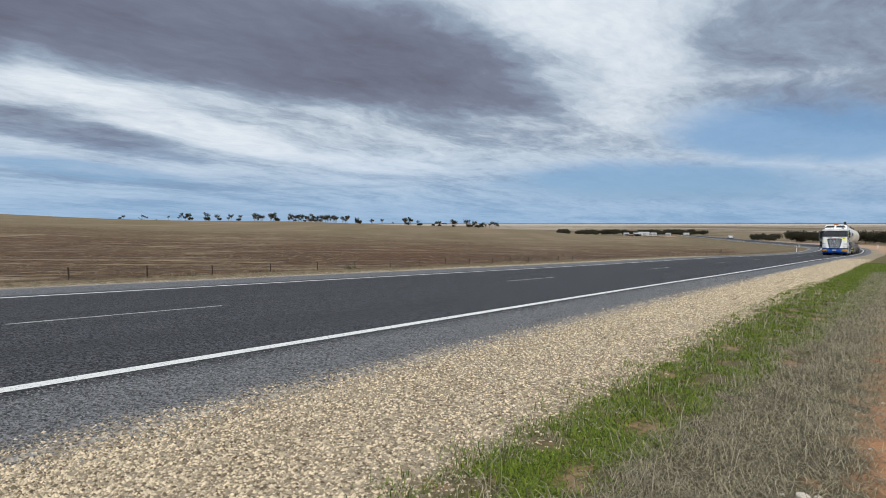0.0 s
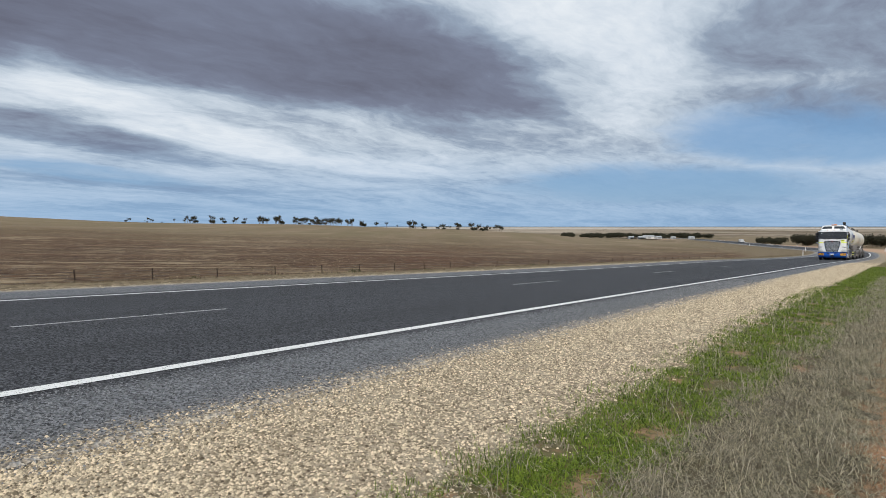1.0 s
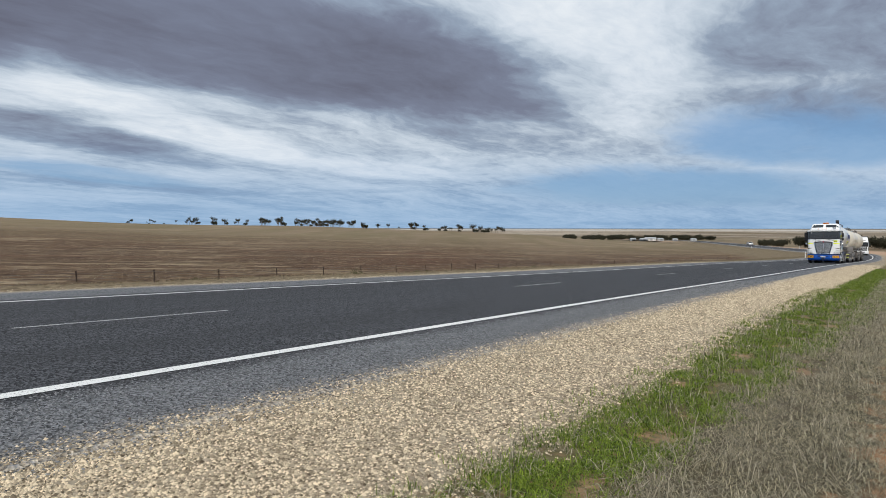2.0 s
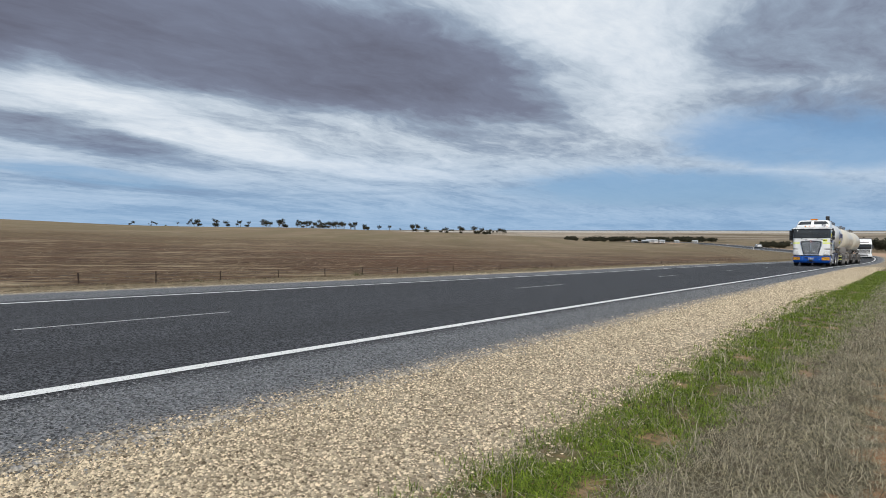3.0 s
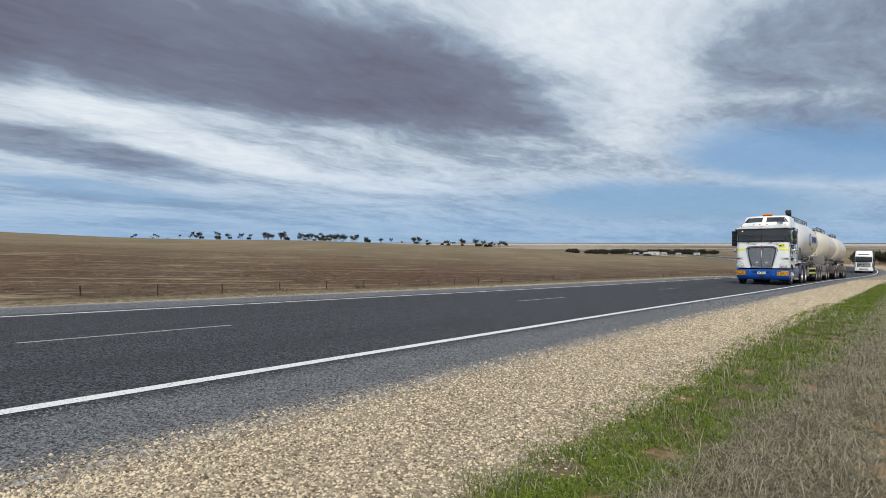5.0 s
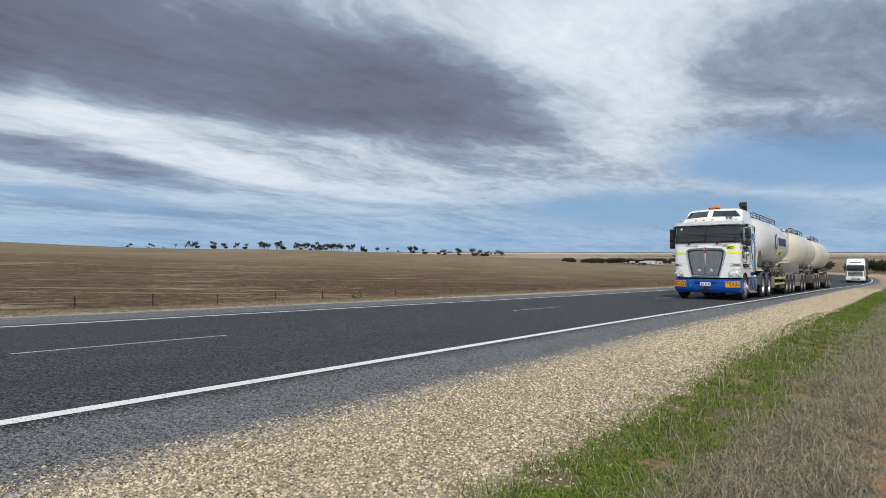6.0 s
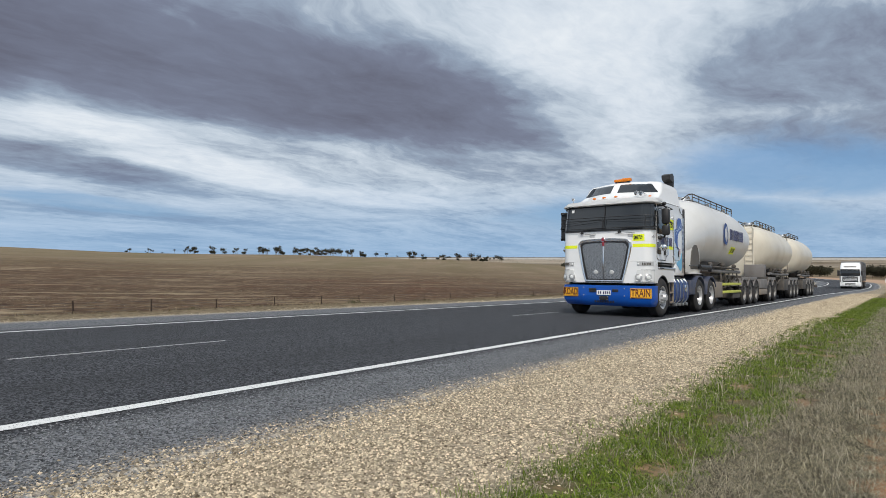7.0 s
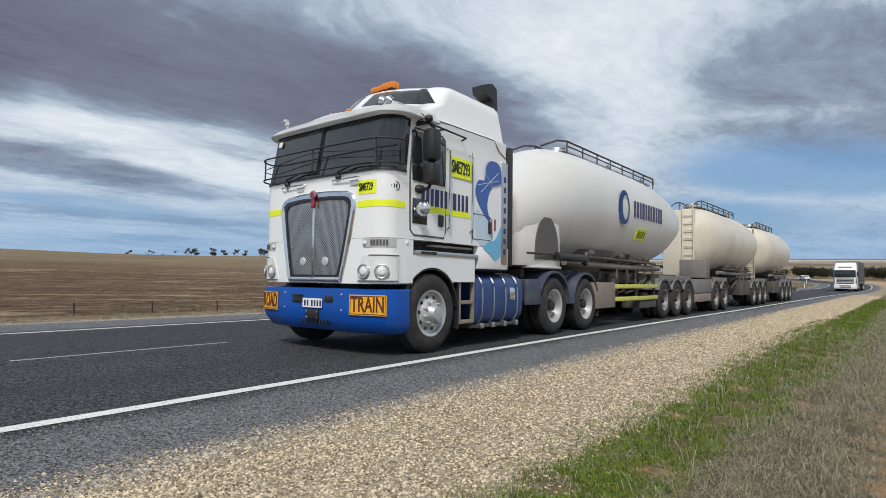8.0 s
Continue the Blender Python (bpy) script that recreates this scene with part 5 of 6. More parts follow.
def lead_trailer():
    """Local y runs back from the kingpin, which is 4.3 m behind the truck's front axle."""
    t = tagged(new("tanker_trailer"), "white dry bulk tanker trailer with blue marks", "trailer", group="tankers of the road train")
    sec = [(-1.69, 2.85, 1.42, 0.72), (-1.63, 3.02, 1.36, 0.94), (-1.45, 3.18, 1.33, 1.06), (-1.0, 3.38, 1.34, 1.13), (-0.42, 3.62, 1.38, 1.17), (0.3, 3.88, 1.44, 1.2), (1.0, 4.04, 1.48, 1.215), (2.1, 4.10, 1.5, 1.22), (5.6, 4.10, 1.5, 1.22), (7.0, 4.0, 1.62, 1.19), (8.1, 3.78, 2.0, 1.06), (9.0, 3.4, 2.45, 0.78), (9.35, 3.05, 2.8, 0.35)]
    bm = bmesh.new()
    tank_body(bm, sec)
    part("tank", bm, white_tank, t, "off-white streaked bulk tank")
    for yv in (0.4, 4.9):
        weld_ring(t, sec, yv, white_tank)
    # straight cheeks under the nose, each with an arched plate coloured as a shaded recess
    bm = bmesh.new()
    plan = [(0.80, 0.12), (1.04, 0.02), (1.13, -0.14), (1.145, -0.4), (1.12, -0.95), (1.06, -1.35), (0.96, -1.56), (0.74, -1.67)]
    rings = []
    for z, f in ((1.30, 0.012), (1.32, 0.0), (1.8, 0.0), (2.1, 0.012), (2.3, 0.035), (2.45, 0.07)):
        rings.append([Vector((x - f, yv, z)) for x, yv in plan] + [Vector((-x + f, yv, z)) for x, yv in reversed(plan)])
    loft(bm, rings)
    part("nose_skirt", bm, white_tank, t)
    for s in (-1, 1):
        # no hollow is cut: the dark plate paints its shade onto the cheek
        bm = bmesh.new()
        arch = [(0.40 - 0.40 * math.cos(math.pi * k / 18), math.sin(math.pi * k / 18) ** 0.8) for k in range(19)]
        ring = [Vector((s * (1.127 + 0.035 * px), -1.10 + 1.08 * px, 1.42 + 0.84 * pz)) for px, pz in arch]
        loft(bm, [ring, [p + Vector((-s * 0.05, 0, 0)) for p in ring]])
        part("recess", bm, seam_shade_m, t, "dark recess below the tank nose")
    hopper(t, 2.4, 1.75, 0.72, 1.3, guard_m)
    hopper(t, 4.4, 1.75, 0.72, 0.95, chassis_m)
    hopper(t, 6.4, 1.75, 0.8, 0.6, chassis_m)
    handrail(t, 1.3, 7.6, 4.06, chassis_m)
    running_gear(t, (6.15, 7.35, 8.55), 1.28, -1.3, 9.5)
    piping(t, 0.4, 6.4, 1.42, 3)
    # side guard, boxes
    for s in (-1, 1):
        for z in (0.56, 0.86):
            part("guard_rail", cube(s * 1.17, s * 1.23, 2.52, 5.5, z, z + 0.10, bevel=0.008), dull_yellow, t, "yellow side guard rail")
        for yv in (2.54, 4.0, 5.4):
            part("guard_post", cube(s * 1.12, s * 1.17, yv, yv + 0.07, 0.5, 1.1), chassis_m, t)
        part("front_box", cube(s * 0.8, s * 1.22, 1.2, 2.5, 0.42, 1.0, bevel=0.02), tan_m, t, "dusty tan side locker")
        part("rear_locker", cube(s * 0.7, s * 1.2, 4.2, 5.45, 0.34, 0.54, bevel=0.02), chassis_m, t)
        part("hose_tray", cube(s * 0.95, s * 1.20, -1.3, -0.2, 1.255, 1.30, bevel=0.01), white_tank, t)
        bm = bmesh.new()
        pipe(bm, [(s * 1.18, -1.5, 1.52), (s * 1.18, -0.4, 1.53)], 0.02, 6)
        pipe(bm, [(s * 1.18, -0.4, 1.5), (s * 1.18, 0.9, 1.5)], 0.085, 10)
        pipe(bm, [(s * 1.18, 0.9, 1.38), (s * 1.18, 1.0, 1.62)], 0.07, 8)
        part("landing_crank", bm, black, t)
    part("blower_housing", cube(-0.6, 0.6, 3.5, 4.3, 0.6, 1.1, bevel=0.05), chassis_m, t)
    # prints
    def skin(yv, z):
        a = np.array(sec)
        top, bot, w = (float(np.interp(yv, a[:, 0], a[:, k])) for k in (1, 2, 3))
        zc = top - min(w, (top - bot) / 2)
        h = (top - zc) if z > zc else (zc - bot)
        lift = min(1.0, abs(z - zc) / h)
        e = 1.0 if z > zc else 0.92
        return w * math.sqrt(max(0.0, 1 - lift ** (2 / e))) ** e
    crescent("swirl_print", t, cobalt, side_pose(1.228, 3.07, 2.85), 0.36, 0.42, (0.09, 0.0, 0.20, 0.30))
    bars_word("brand_bar", t, navy, side_pose(1.228, 4.84, 2.88), [0.12, 0.12, 0.10, 0.16, 0.10, 0.12, 0.10, 0.16, 0.11, 0.12, 0.12], 0.42, 0.085)
    tilt = Matrix.Translation((skin(4.44, 2.26) + 0.014, 4.44, 2.26)) @ pose(0, 0, 0, 0, 24, 0)
    sticker = part("fleet_sticker", cube(-0.006, 0.006, -0.34, 0.34, -0.15, 0.15, m=tilt), yellow, t, smooth=False)
    for k in range(5):
        part("sticker_bar", cube(0.006, 0.010, -0.27 + 0.12 * k, -0.21 + 0.12 * k, -0.09, 0.09, m=tilt), black, sticker, smooth=False)
    return t


def follow_trailer(y_tank, y_axles, length, dolly_front, seed):
    """Cream tanker; local y runs back from its coupling."""
    t = tagged(new("tanker_trailer"), "cream dry bulk tanker trailer with dark handrails", "trailer", group="tankers of the road train")
    a, b = y_tank
    sec = [(a, 3.4, 1.55, 0.48), (a + 0.35, 3.7, 1.5, 0.75), (a + 1.1, 3.92, 1.46, 1.08), (a + 2.0, 4.0, 1.48, 1.2), (a + 3.0, 4.0, 1.5, 1.22), (b - 3.2, 4.0, 1.5, 1.22), (b - 2.0, 3.92, 1.65, 1.18), (b - 1.0, 3.7, 2.05, 1.02), (b - 0.3, 3.35, 2.5, 0.7), (b, 3.0, 2.75, 0.35)]
    bm = bmesh.new()
    tank_body(bm, sec)
    part("tank", bm, cream_tank, t, "cream painted bulk tank")
    for yv in (a + 2.2, (a + b) / 2, b - 2.4):
        weld_ring(t, sec, yv, cream_tank)
    part("front_frame", cube(-0.55, 0.55, a - 0.12, a + 0.25, 1.2, 3.75, bevel=0.03), cream_tank, t)
    bm = bmesh.new()
    for x in (0.2, 0.58):
        pipe(bm, [(x, a - 0.18, 1.35), (x, a - 0.18, 3.9)], 0.022, 6)
    for k in range(8):
        pipe(bm, [(0.2, a - 0.18, 1.5 + 0.29 * k), (0.58, a - 0.18, 1.5 + 0.29 * k)], 0.016, 6)
    part("ladder", bm, cream_tank if dolly_front else tan_m, t, "welded access ladder")
    if dolly_front:
        part("tool_locker", cube(0.25, 1.15, a - 0.75, a - 0.25, 1.2, 1.85, bevel=0.02), guard_m, t)
    hopper(t, a + 3.2, 1.75, 0.8, 0.9, chassis_m)
    hopper(t, b - 3.2, 1.75, 0.8, 0.9, chassis_m)
    handrail(t, a + 1.2, b - 3.0, 4.0, chassis_m)
    running_gear(t, y_axles, 1.28, a, length)
    piping(t, a + 1.6, b - 2.2, 1.42, seed)
    for s in (-1, 1):
        part("side_locker", cube(s * 0.75, s * 1.2, y_axles[0] - 2.3, y_axles[0] - 0.75, 0.5, 1.12, bevel=0.02), chassis_m, t)
    part("rear_bar", cube(-1.2, 1.2, length - 0.1, length, 0.55, 0.75, bevel=0.02), chassis_m, t)
    return t


def dolly():
    t = tagged(new("converter_dolly"), "dusty grey two-axle converter dolly", "dolly")
    running_gear(t, (0.0, 1.3), 1.15, -0.9, 2.0)
    bm = bmesh.new()
    pipe(bm, [(-0.5, -0.8, 0.9), (0.0, -3.6, 0.85)], 0.06, 8)
    pipe(bm, [(0.5, -0.8, 0.9), (0.0, -3.6, 0.85)], 0.06, 8)
    part("drawbar", bm, chassis_m, t)
    part("turntable", cube(-0.5, 0.5, 0.2, 1.2, 1.12, 1.22, bevel=0.04), chassis_m, t)
    for s in (-1, 1):
        part("front_panel", cube(s * 0.6, s * 1.22, -2.3, -0.66, 0.38, 0.66, bevel=0.03), tan_m, t, "dusty tan lower panel")
        part("upper_panel", cube(s * 0.6, s * 1.22, -2.3, -0.62, 0.68, 1.14, bevel=0.03), guard_m, t)
    return t


# ---- the truck behind ----
def box_truck():
    """White cab-over with a grey curtain-sided trailer; local y runs back from its front axle."""
    t = tagged(new("semi_truck"), "white cab-over semi truck with grey curtain-sided trailer", "truck")
    bm = bmesh.new()
    def ring(z, w, yf, yr, r):
        return [Vector((x, y, z)) for x, y in ((w, yr), (w, yf + r), (w - r * 0.3, yf + r * 0.3), (w - r, yf), (-w + r, yf), (-w + r * 0.3, yf + r * 0.3), (-w, yf + r), (-w, yr))]
    loft(bm, [ring(0.95, 1.22, -1.35, 0.95, 0.22), ring(1.9, 1.24, -1.35, 0.95, 0.22), ring(2.7, 1.22, -1.25, 0.95, 0.22), ring(2.85, 1.22, -1.2, 0.95, 0.22), ring(3.5, 1.18, -0.75, 0.95, 0.25), ring(3.85, 1.1, -0.3, 0.95, 0.3)])
    part("cab", bm, white, t)
    part("bumper", cube(-1.24, 1.24, -1.45, -0.9, 0.35, 0.95, bevel=0.08), white, t)
    part("windscreen", cube(-1.16, 1.16, -1.40, -1.22, 1.86, 2.74, bevel=0.07), dark_glass, t, "dark tinted windscreen")
    part("grille", cube(-0.92, 0.92, -1.40, -1.33, 1.02, 1.80, bevel=0.05), black, t, "black grille with white bars")
    for z in (1.16, 1.34, 1.52, 1.68):
        part("grille_bar", cube(-0.86, 0.86, -1.43, -1.38, z, z + 0.05, bevel=0.012), white, t)
    part("lower_grille", cube(-0.62, 0.62, -1.47, -1.43, 0.50, 0.80, bevel=0.02), black, t)
    part("bumper_bar", cube(-0.62, 0.62, -1.485, -1.46, 0.63, 0.68), white, t)
    for s in (-1, 1):
        part("fog_lamp", cube(s * 0.72, s * 0.95, -1.47, -1.43, 0.48, 0.60, bevel=0.02), lens, t)
        part("corner_vane", cube(s * 1.0, s * 1.235, -1.30, -1.0, 1.0, 1.85, bevel=0.04), guard_m, t)
        part("wiper", cube(s * 0.1, s * 0.7, -1.425, -1.405, 1.90, 1.92), black, t)
    part("sun_visor", cube(-1.15, 1.15, -1.55, -1.3, 2.76, 2.86, bevel=0.03), black, t)
    part("roof_sign", cube(-0.75, 0.75, -1.0, -0.86, 3.08, 3.30, bevel=0.02), guard_m, t)
    for x in (-0.9, -0.45, 0.45, 0.9):
        part("roof_marker", cube(x - 0.06, x + 0.06, -0.62, -0.50, 3.52, 3.60, bevel=0.02), amber, t)
    part("number_plate", cube(-0.2, 0.2, -1.49, -1.47, 0.40, 0.50), lens, t)
    for s in (-1, 1):
        part("headlight", cube(s * 0.78, s * 1.2, -1.44, -1.38, 0.72, 0.95, bevel=0.04), lens, t)
        part("mirror", cube(s * 1.28, s * 1.48, -1.35, -1.18, 1.95, 2.65, bevel=0.05), black, t)
        part("side_window", cube(s * 1.20, s * 1.232, -0.85, -0.05, 1.95, 2.6, bevel=0.01), dark_glass, t)
        part("side_skirt", cube(s * 1.0, s * 1.2, 0.6, 2.4, 0.4, 1.0, bevel=0.05), white, t)
        part("chassis_rail", cube(s * 0.38, s * 0.46, -0.8, 14.6, 0.8, 1.05), chassis_m, t)
        for k in range(11):
            yv = 1.6 + 1.2 * k
            part("curtain_post", cube(s * 1.245, s * 1.258, yv, yv + 0.06, 1.2, 3.95), black, t, smooth=False)
    part("trailer_body", cube(-1.245, 1.245, 1.5, 14.8, 1.15, 4.1, bevel=0.04), curtain, t, "grey curtain-sided trailer body")
    part("headboard", cube(-1.24, 1.24, 1.44, 1.5, 1.2, 4.1, bevel=0.02), guard_m, t)
    for yv, du in ((0.0, False), (3.4, True), (4.75, True), (11.0, True), (12.3, True), (13.6, True)):
        bm = bmesh.new()
        pipe(bm, [(-1.0, yv, 0.525), (1.0, yv, 0.525)], 0.07, 8)
        part("axle", bm, chassis_m, t)
        for s in (-1, 1):
            wheel(t, s * 1.21, yv, dual=du, side=s)
    return t


def small_car():
    t = tagged(new("car"), "small white car far off on the highway", "car")
    bm = bmesh.new()
    prof = [(-2.2, 0.5), (-2.2, 0.8), (-1.3, 0.95), (-0.6, 1.45), (1.3, 1.48), (2.0, 1.0), (2.2, 0.9), (2.2, 0.4), (-2.1, 0.35)]
    loft(bm, [[Vector((x, y, z if abs(x) < 0.85 or z < 1 else z - 0.03)) for y, z in prof] for x in (-0.88, -0.8, 0.8, 0.88)])
    part("body", bm, white, t)
    part("windscreen", cube(-0.72, 0.72, -1.12, -0.62, 1.0, 1.40, bevel=0.03), dark_glass, t)
    for s in (-1, 1):
        part("headlight", cube(s * 0.5, s * 0.8, -2.23, -2.15, 0.62, 0.78, bevel=0.02), lens, t)
        part("side_glass", cube(s * 0.86, s * 0.885, -0.6, 1.3, 1.0, 1.36, bevel=0.01), dark_glass, t)
        for yv in (-1.35, 1.35):
            wheel(t, s * 0.9, yv, r=0.525, side=s)
    return t


truck = prime_mover()
tank_a = lead_trailer()
pull = dolly()
tank_b = follow_trailer((-0.95, 8.65), (5.75, 7.0, 8.25), 9.2, True, 5)
tank_c = follow_trailer((2.0, 10.7), (5.7, 7.0, 8.3), 10.9, False, 8)
behind = box_truck()
car = small_car()

# ---- roadside: fence, posts, trees, far things ----
def ground_z(x, y):
    return float(land(np.array([float(x)]), np.array([float(y)]))[0][0])


wood_post = coat("weathered_post", (0.04, 0.026, 0.02), 0.9, 0.0, 0.3, 6.0, (0.10, 0.07, 0.05))
wire_m = coat("fence_wire", (0.16, 0.14, 0.12), 0.6, 0.6, 0.3, 6.0)
plastic_white = coat("guide_post_white", (0.78, 0.78, 0.76), 0.6, 0.0, 0.12, 5.0)
leaf_m = material("gum_leaves", lambda n, pos: {"Base Color": n.mix(n.noise(pos, 1.3, 4.0, 0.6), (0.016, 0.018, 0.011), (0.07, 0.066, 0.04)), "Roughness": 0.75, "Specular IOR Level": 0.2})
bark_m = coat("gum_bark", (0.16, 0.12, 0.09), 0.9, 0.0, 0.4, 3.0)
scrub_m = material("scrub_leaves", lambda n, pos: {"Base Color": n.mix(n.noise(pos, 3.0, 4.0, 0.6), (0.035, 0.04, 0.015), (0.11, 0.11, 0.05)), "Roughness": 0.8, "Specular IOR Level": 0.2})


def build_fence():
    fence = tagged(new("fence"), "rusty post and wire paddock fence", "fence")
    rnd = random.Random(4)
    tops = []
    kinds = []
    for k in range(3):
        bm = bmesh.new()
        h = 0.70 + 0.04 * k
        pipe(bm, [(0, 0, -0.3), (0.01 * k, 0, h * 0.5), (0.02, 0.01 * k, h)], 0.026 + 0.006 * k, 7)
        me = bpy.data.meshes.new("post")
        bm.to_mesh(me)
        bm.free()
        me.materials.append(wood_post)
        kinds.append(me)
    for k in range(-8, 40):
        y = 10.35 + 3.5 * k if k < 3 else 21.3 + 3.64 * (k - 3) + rnd.uniform(-0.15, 0.15)
        u = -27.2
        p = road_point(y, u) if y < 150 else road_point(150, u)
        z = ground_z(p.x, p.y)
        ob = new("post", rnd.choice(kinds))
        ob.parent = fence
        ob.matrix_basis = pose(p.x, p.y, z, rnd.uniform(-4, 4), rnd.uniform(-4, 4), rnd.uniform(0, 360))
        tops.append(Vector((p.x, p.y, z)))
    for h in (0.2, 0.36, 0.52, 0.66):
        bm = bmesh.new()
        pipe(bm, [p + Vector((0, 0, h)) for p in tops], 0.008, 4)
        part("wire", bm, wire_m, fence)


build_fence()


def guide_post(y, u, label):
    p = road_point(y, u)
    t = tagged(new("guide_post"), label, "guide post", group="guide posts along the road")
    t.matrix_basis = Matrix.Translation((p.x, p.y, ground_z(p.x, p.y)))
    bm = cube(-0.06, 0.06, -0.02, 0.02, -0.2, 1.0, bevel=0.012)
    part("post", bm, plastic_white, t)
    part("reflector", cube(-0.04, 0.04, -0.026, -0.02, 0.8, 0.9), badge_red, t)


for y, u in ((124, -10.0), (130, 4.4), (160, 4.2), (165, -10.5), (190, 4.0), (230, 4.0), (230, -11)):
    guide_post(y, u, "white plastic roadside guide post with red reflector")


def tree_mesh(seed, height, spread, tufts, flat=0.5, low=0.28):
    """A gum: leaning forked trunk, bare lower limbs, crown of leaf clumps with gaps."""
    rnd = random.Random(seed)
    wood, crown = bmesh.new(), bmesh.new()
    ends = []
    lean = Vector((rnd.uniform(-0.12, 0.12), rnd.uniform(-0.12, 0.12), 0))
    fork = Vector((lean.x * height * 0.4, lean.y * height * 0.4, height * rnd.uniform(low, low + 0.12)))
    pipe(wood, [(0, 0, -0.4), fork * 0.5 + Vector((0.1, 0, 0)), fork], height * 0.022, 6)
    for k in range(5):
        a = 2 * math.pi * k / 5 + rnd.uniform(-0.4, 0.4)
        end = fork + Vector((math.cos(a) * spread * rnd.uniform(0.3, 0.85), math.sin(a) * spread * rnd.uniform(0.3, 0.85), height * rnd.uniform(0.3, 0.55)))
        mid = fork.lerp(end, 0.5) + Vector((0, 0, height * 0.05))
        pipe(wood, [fork, mid, end], height * 0.009, 5)
        ends += [end, fork.lerp(end, 0.75)]
    verts, faces = [], []
    for e in ends:
        cr = spread * rnd.uniform(0.26, 0.46)
        for _ in range(tufts):
            d = Vector((rnd.gauss(0, 1), rnd.gauss(0, 1), rnd.gauss(0, flat)))
            p = e + d.normalized() * cr * rnd.uniform(0.35, 1.0) * Vector((1, 1, flat)).length / 1.3
            r = spread * rnd.uniform(0.03, 0.075)
            q = Euler((rnd.uniform(0, 6.3), rnd.uniform(0, 6.3), rnd.uniform(0, 6.3))).to_matrix()
            i = len(verts)
            for vx, vy, vz in ((-1, -0.5, 0), (1, -0.45, 0.15), (0.7, 0.6, -0.1), (-0.6, 0.7, 0.2), (0, 0, 0.55)):
                verts.append(p + q @ Vector((vx * r, vy * r, vz * r)))
            faces += [(i, i + 1, i + 4), (i + 1, i + 2, i + 4), (i + 2, i + 3, i + 4), (i + 3, i, i + 4)]
    mc = bpy.data.meshes.new("crown")
    mc.from_pydata(verts, [], faces)
    mc.materials.append(leaf_m)
    mt = bpy.data.meshes.new("trunk")
    wood.to_mesh(mt)
    wood.free()
    crown.free()
    mt.materials.append(bark_m)
    return mt, mc


TREES = [tree_mesh(k, 6.6, 2.0 + 0.5 * (k % 3), 75, 0.65 + 0.15 * (k % 3), 0.16 + 0.08 * (k % 4)) for k in range(8)]
BUSHY = [tree_mesh(20 + k, 5.4, 4.2, 150, 0.75, 0.06) for k in range(4)]


def plant(kind, x, y, size, turn, label, group, lower=0.15):
    t = tagged(new("tree"), label, "tree", group=group)
    t.matrix_basis = pose(x, y, ground_z(x, y) - lower, 0, 0, turn) @ Matrix.Diagonal((size, size, size, 1))
    for nm, me in zip(("trunk", "crown"), kind):
        o = new(nm, me)
        o.parent = t


def grow():
    rnd = random.Random(11)
    # gums along the crest of the paddock
    az = -67.5
    dens = [(-68, 0.5), (-61, 0.33), (-40, 0.35), (-34, 0.6), (-31, 1.2)]
    while az < -31.5:
        r = 505 + rnd.uniform(-10, 40)
        a = radians(az)
        s = rnd.choice([0.55, 0.75, 0.9, 1.0, 1.0, 1.15]) * (0.6 if az < -63.5 else 1.0)
        tall = rnd.random() < 0.82
        s = s * 0.98 if tall else s * 0.62
        plant(rnd.choice(TREES if tall else BUSHY), r * math.sin(a), r * math.cos(a), s, rnd.uniform(0, 360), "dark gum tree on the crest of the paddock", "gums along the crest")
        az += float(np.interp(az, [d[0] for d in dens], [d[1] for d in dens])) * rnd.uniform(0.2, 0.95) * 0.55
        if rnd.random() < 0.12:
            az += rnd.uniform(0.5, 1.3)
    # bushy mallee beside the far bend
    for a0, a1, r0, k, s0, s1 in ((-8.0, -6.4, 265, 5, 0.45, 0.8), (-5.3, -3.2, 255, 9, 0.5, 0.95), (-1.4, 5, 235, 20, 0.45, 0.95), (-8.5, 8, 420, 8, 0.5, 0.9)):
        for _ in range(k):
            a, r = radians(rnd.uniform(a0, a1)), r0 + rnd.uniform(-14, 22)
            plant(rnd.choice(BUSHY), r * math.sin(a), r * math.cos(a), rnd.uniform(s0, s1), rnd.uniform(0, 360), "dark bushy mallee tree beside the highway", "mallee by the bend")
    # belt of scrub behind the paddock
    for _ in range(120):
        a, r = radians(rnd.uniform(-25.5, -12.0)), 760 + rnd.uniform(-30, 90)
        plant(rnd.choice(BUSHY), r * math.sin(a), r * math.cos(a), rnd.uniform(0.9, 1.5), rnd.uniform(0, 360), "far dark scrub tree in a long belt", "far tree belt", 1.0)


grow()


def shrub(x, y, r, seed, label):
    rnd = random.Random(seed)
    verts, faces = [], []
    for _ in range(260):
        d = Vector((rnd.gauss(0, 1), rnd.gauss(0, 1), abs(rnd.gauss(0, 0.7)))).normalized() * r * rnd.uniform(0.3, 1.0)
        d.z *= 0.75
        k = r * rnd.uniform(0.06, 0.13)
        q = Euler((rnd.uniform(0, 6.3), rnd.uniform(0, 6.3), 0)).to_matrix()
        i = len(verts)
        verts += [d + q @ Vector(v) * k for v in ((-1, 0, 0), (1, 0, 0.2), (0, 1.4, 0))]
        faces.append((i, i + 1, i + 2))
    ob = mesh_object("shrub", verts, faces, scrub_m, False)
    ob.location = (x, y, ground_z(x, y))
    tagged(ob, label, "shrub", group="shrubs along the fence")


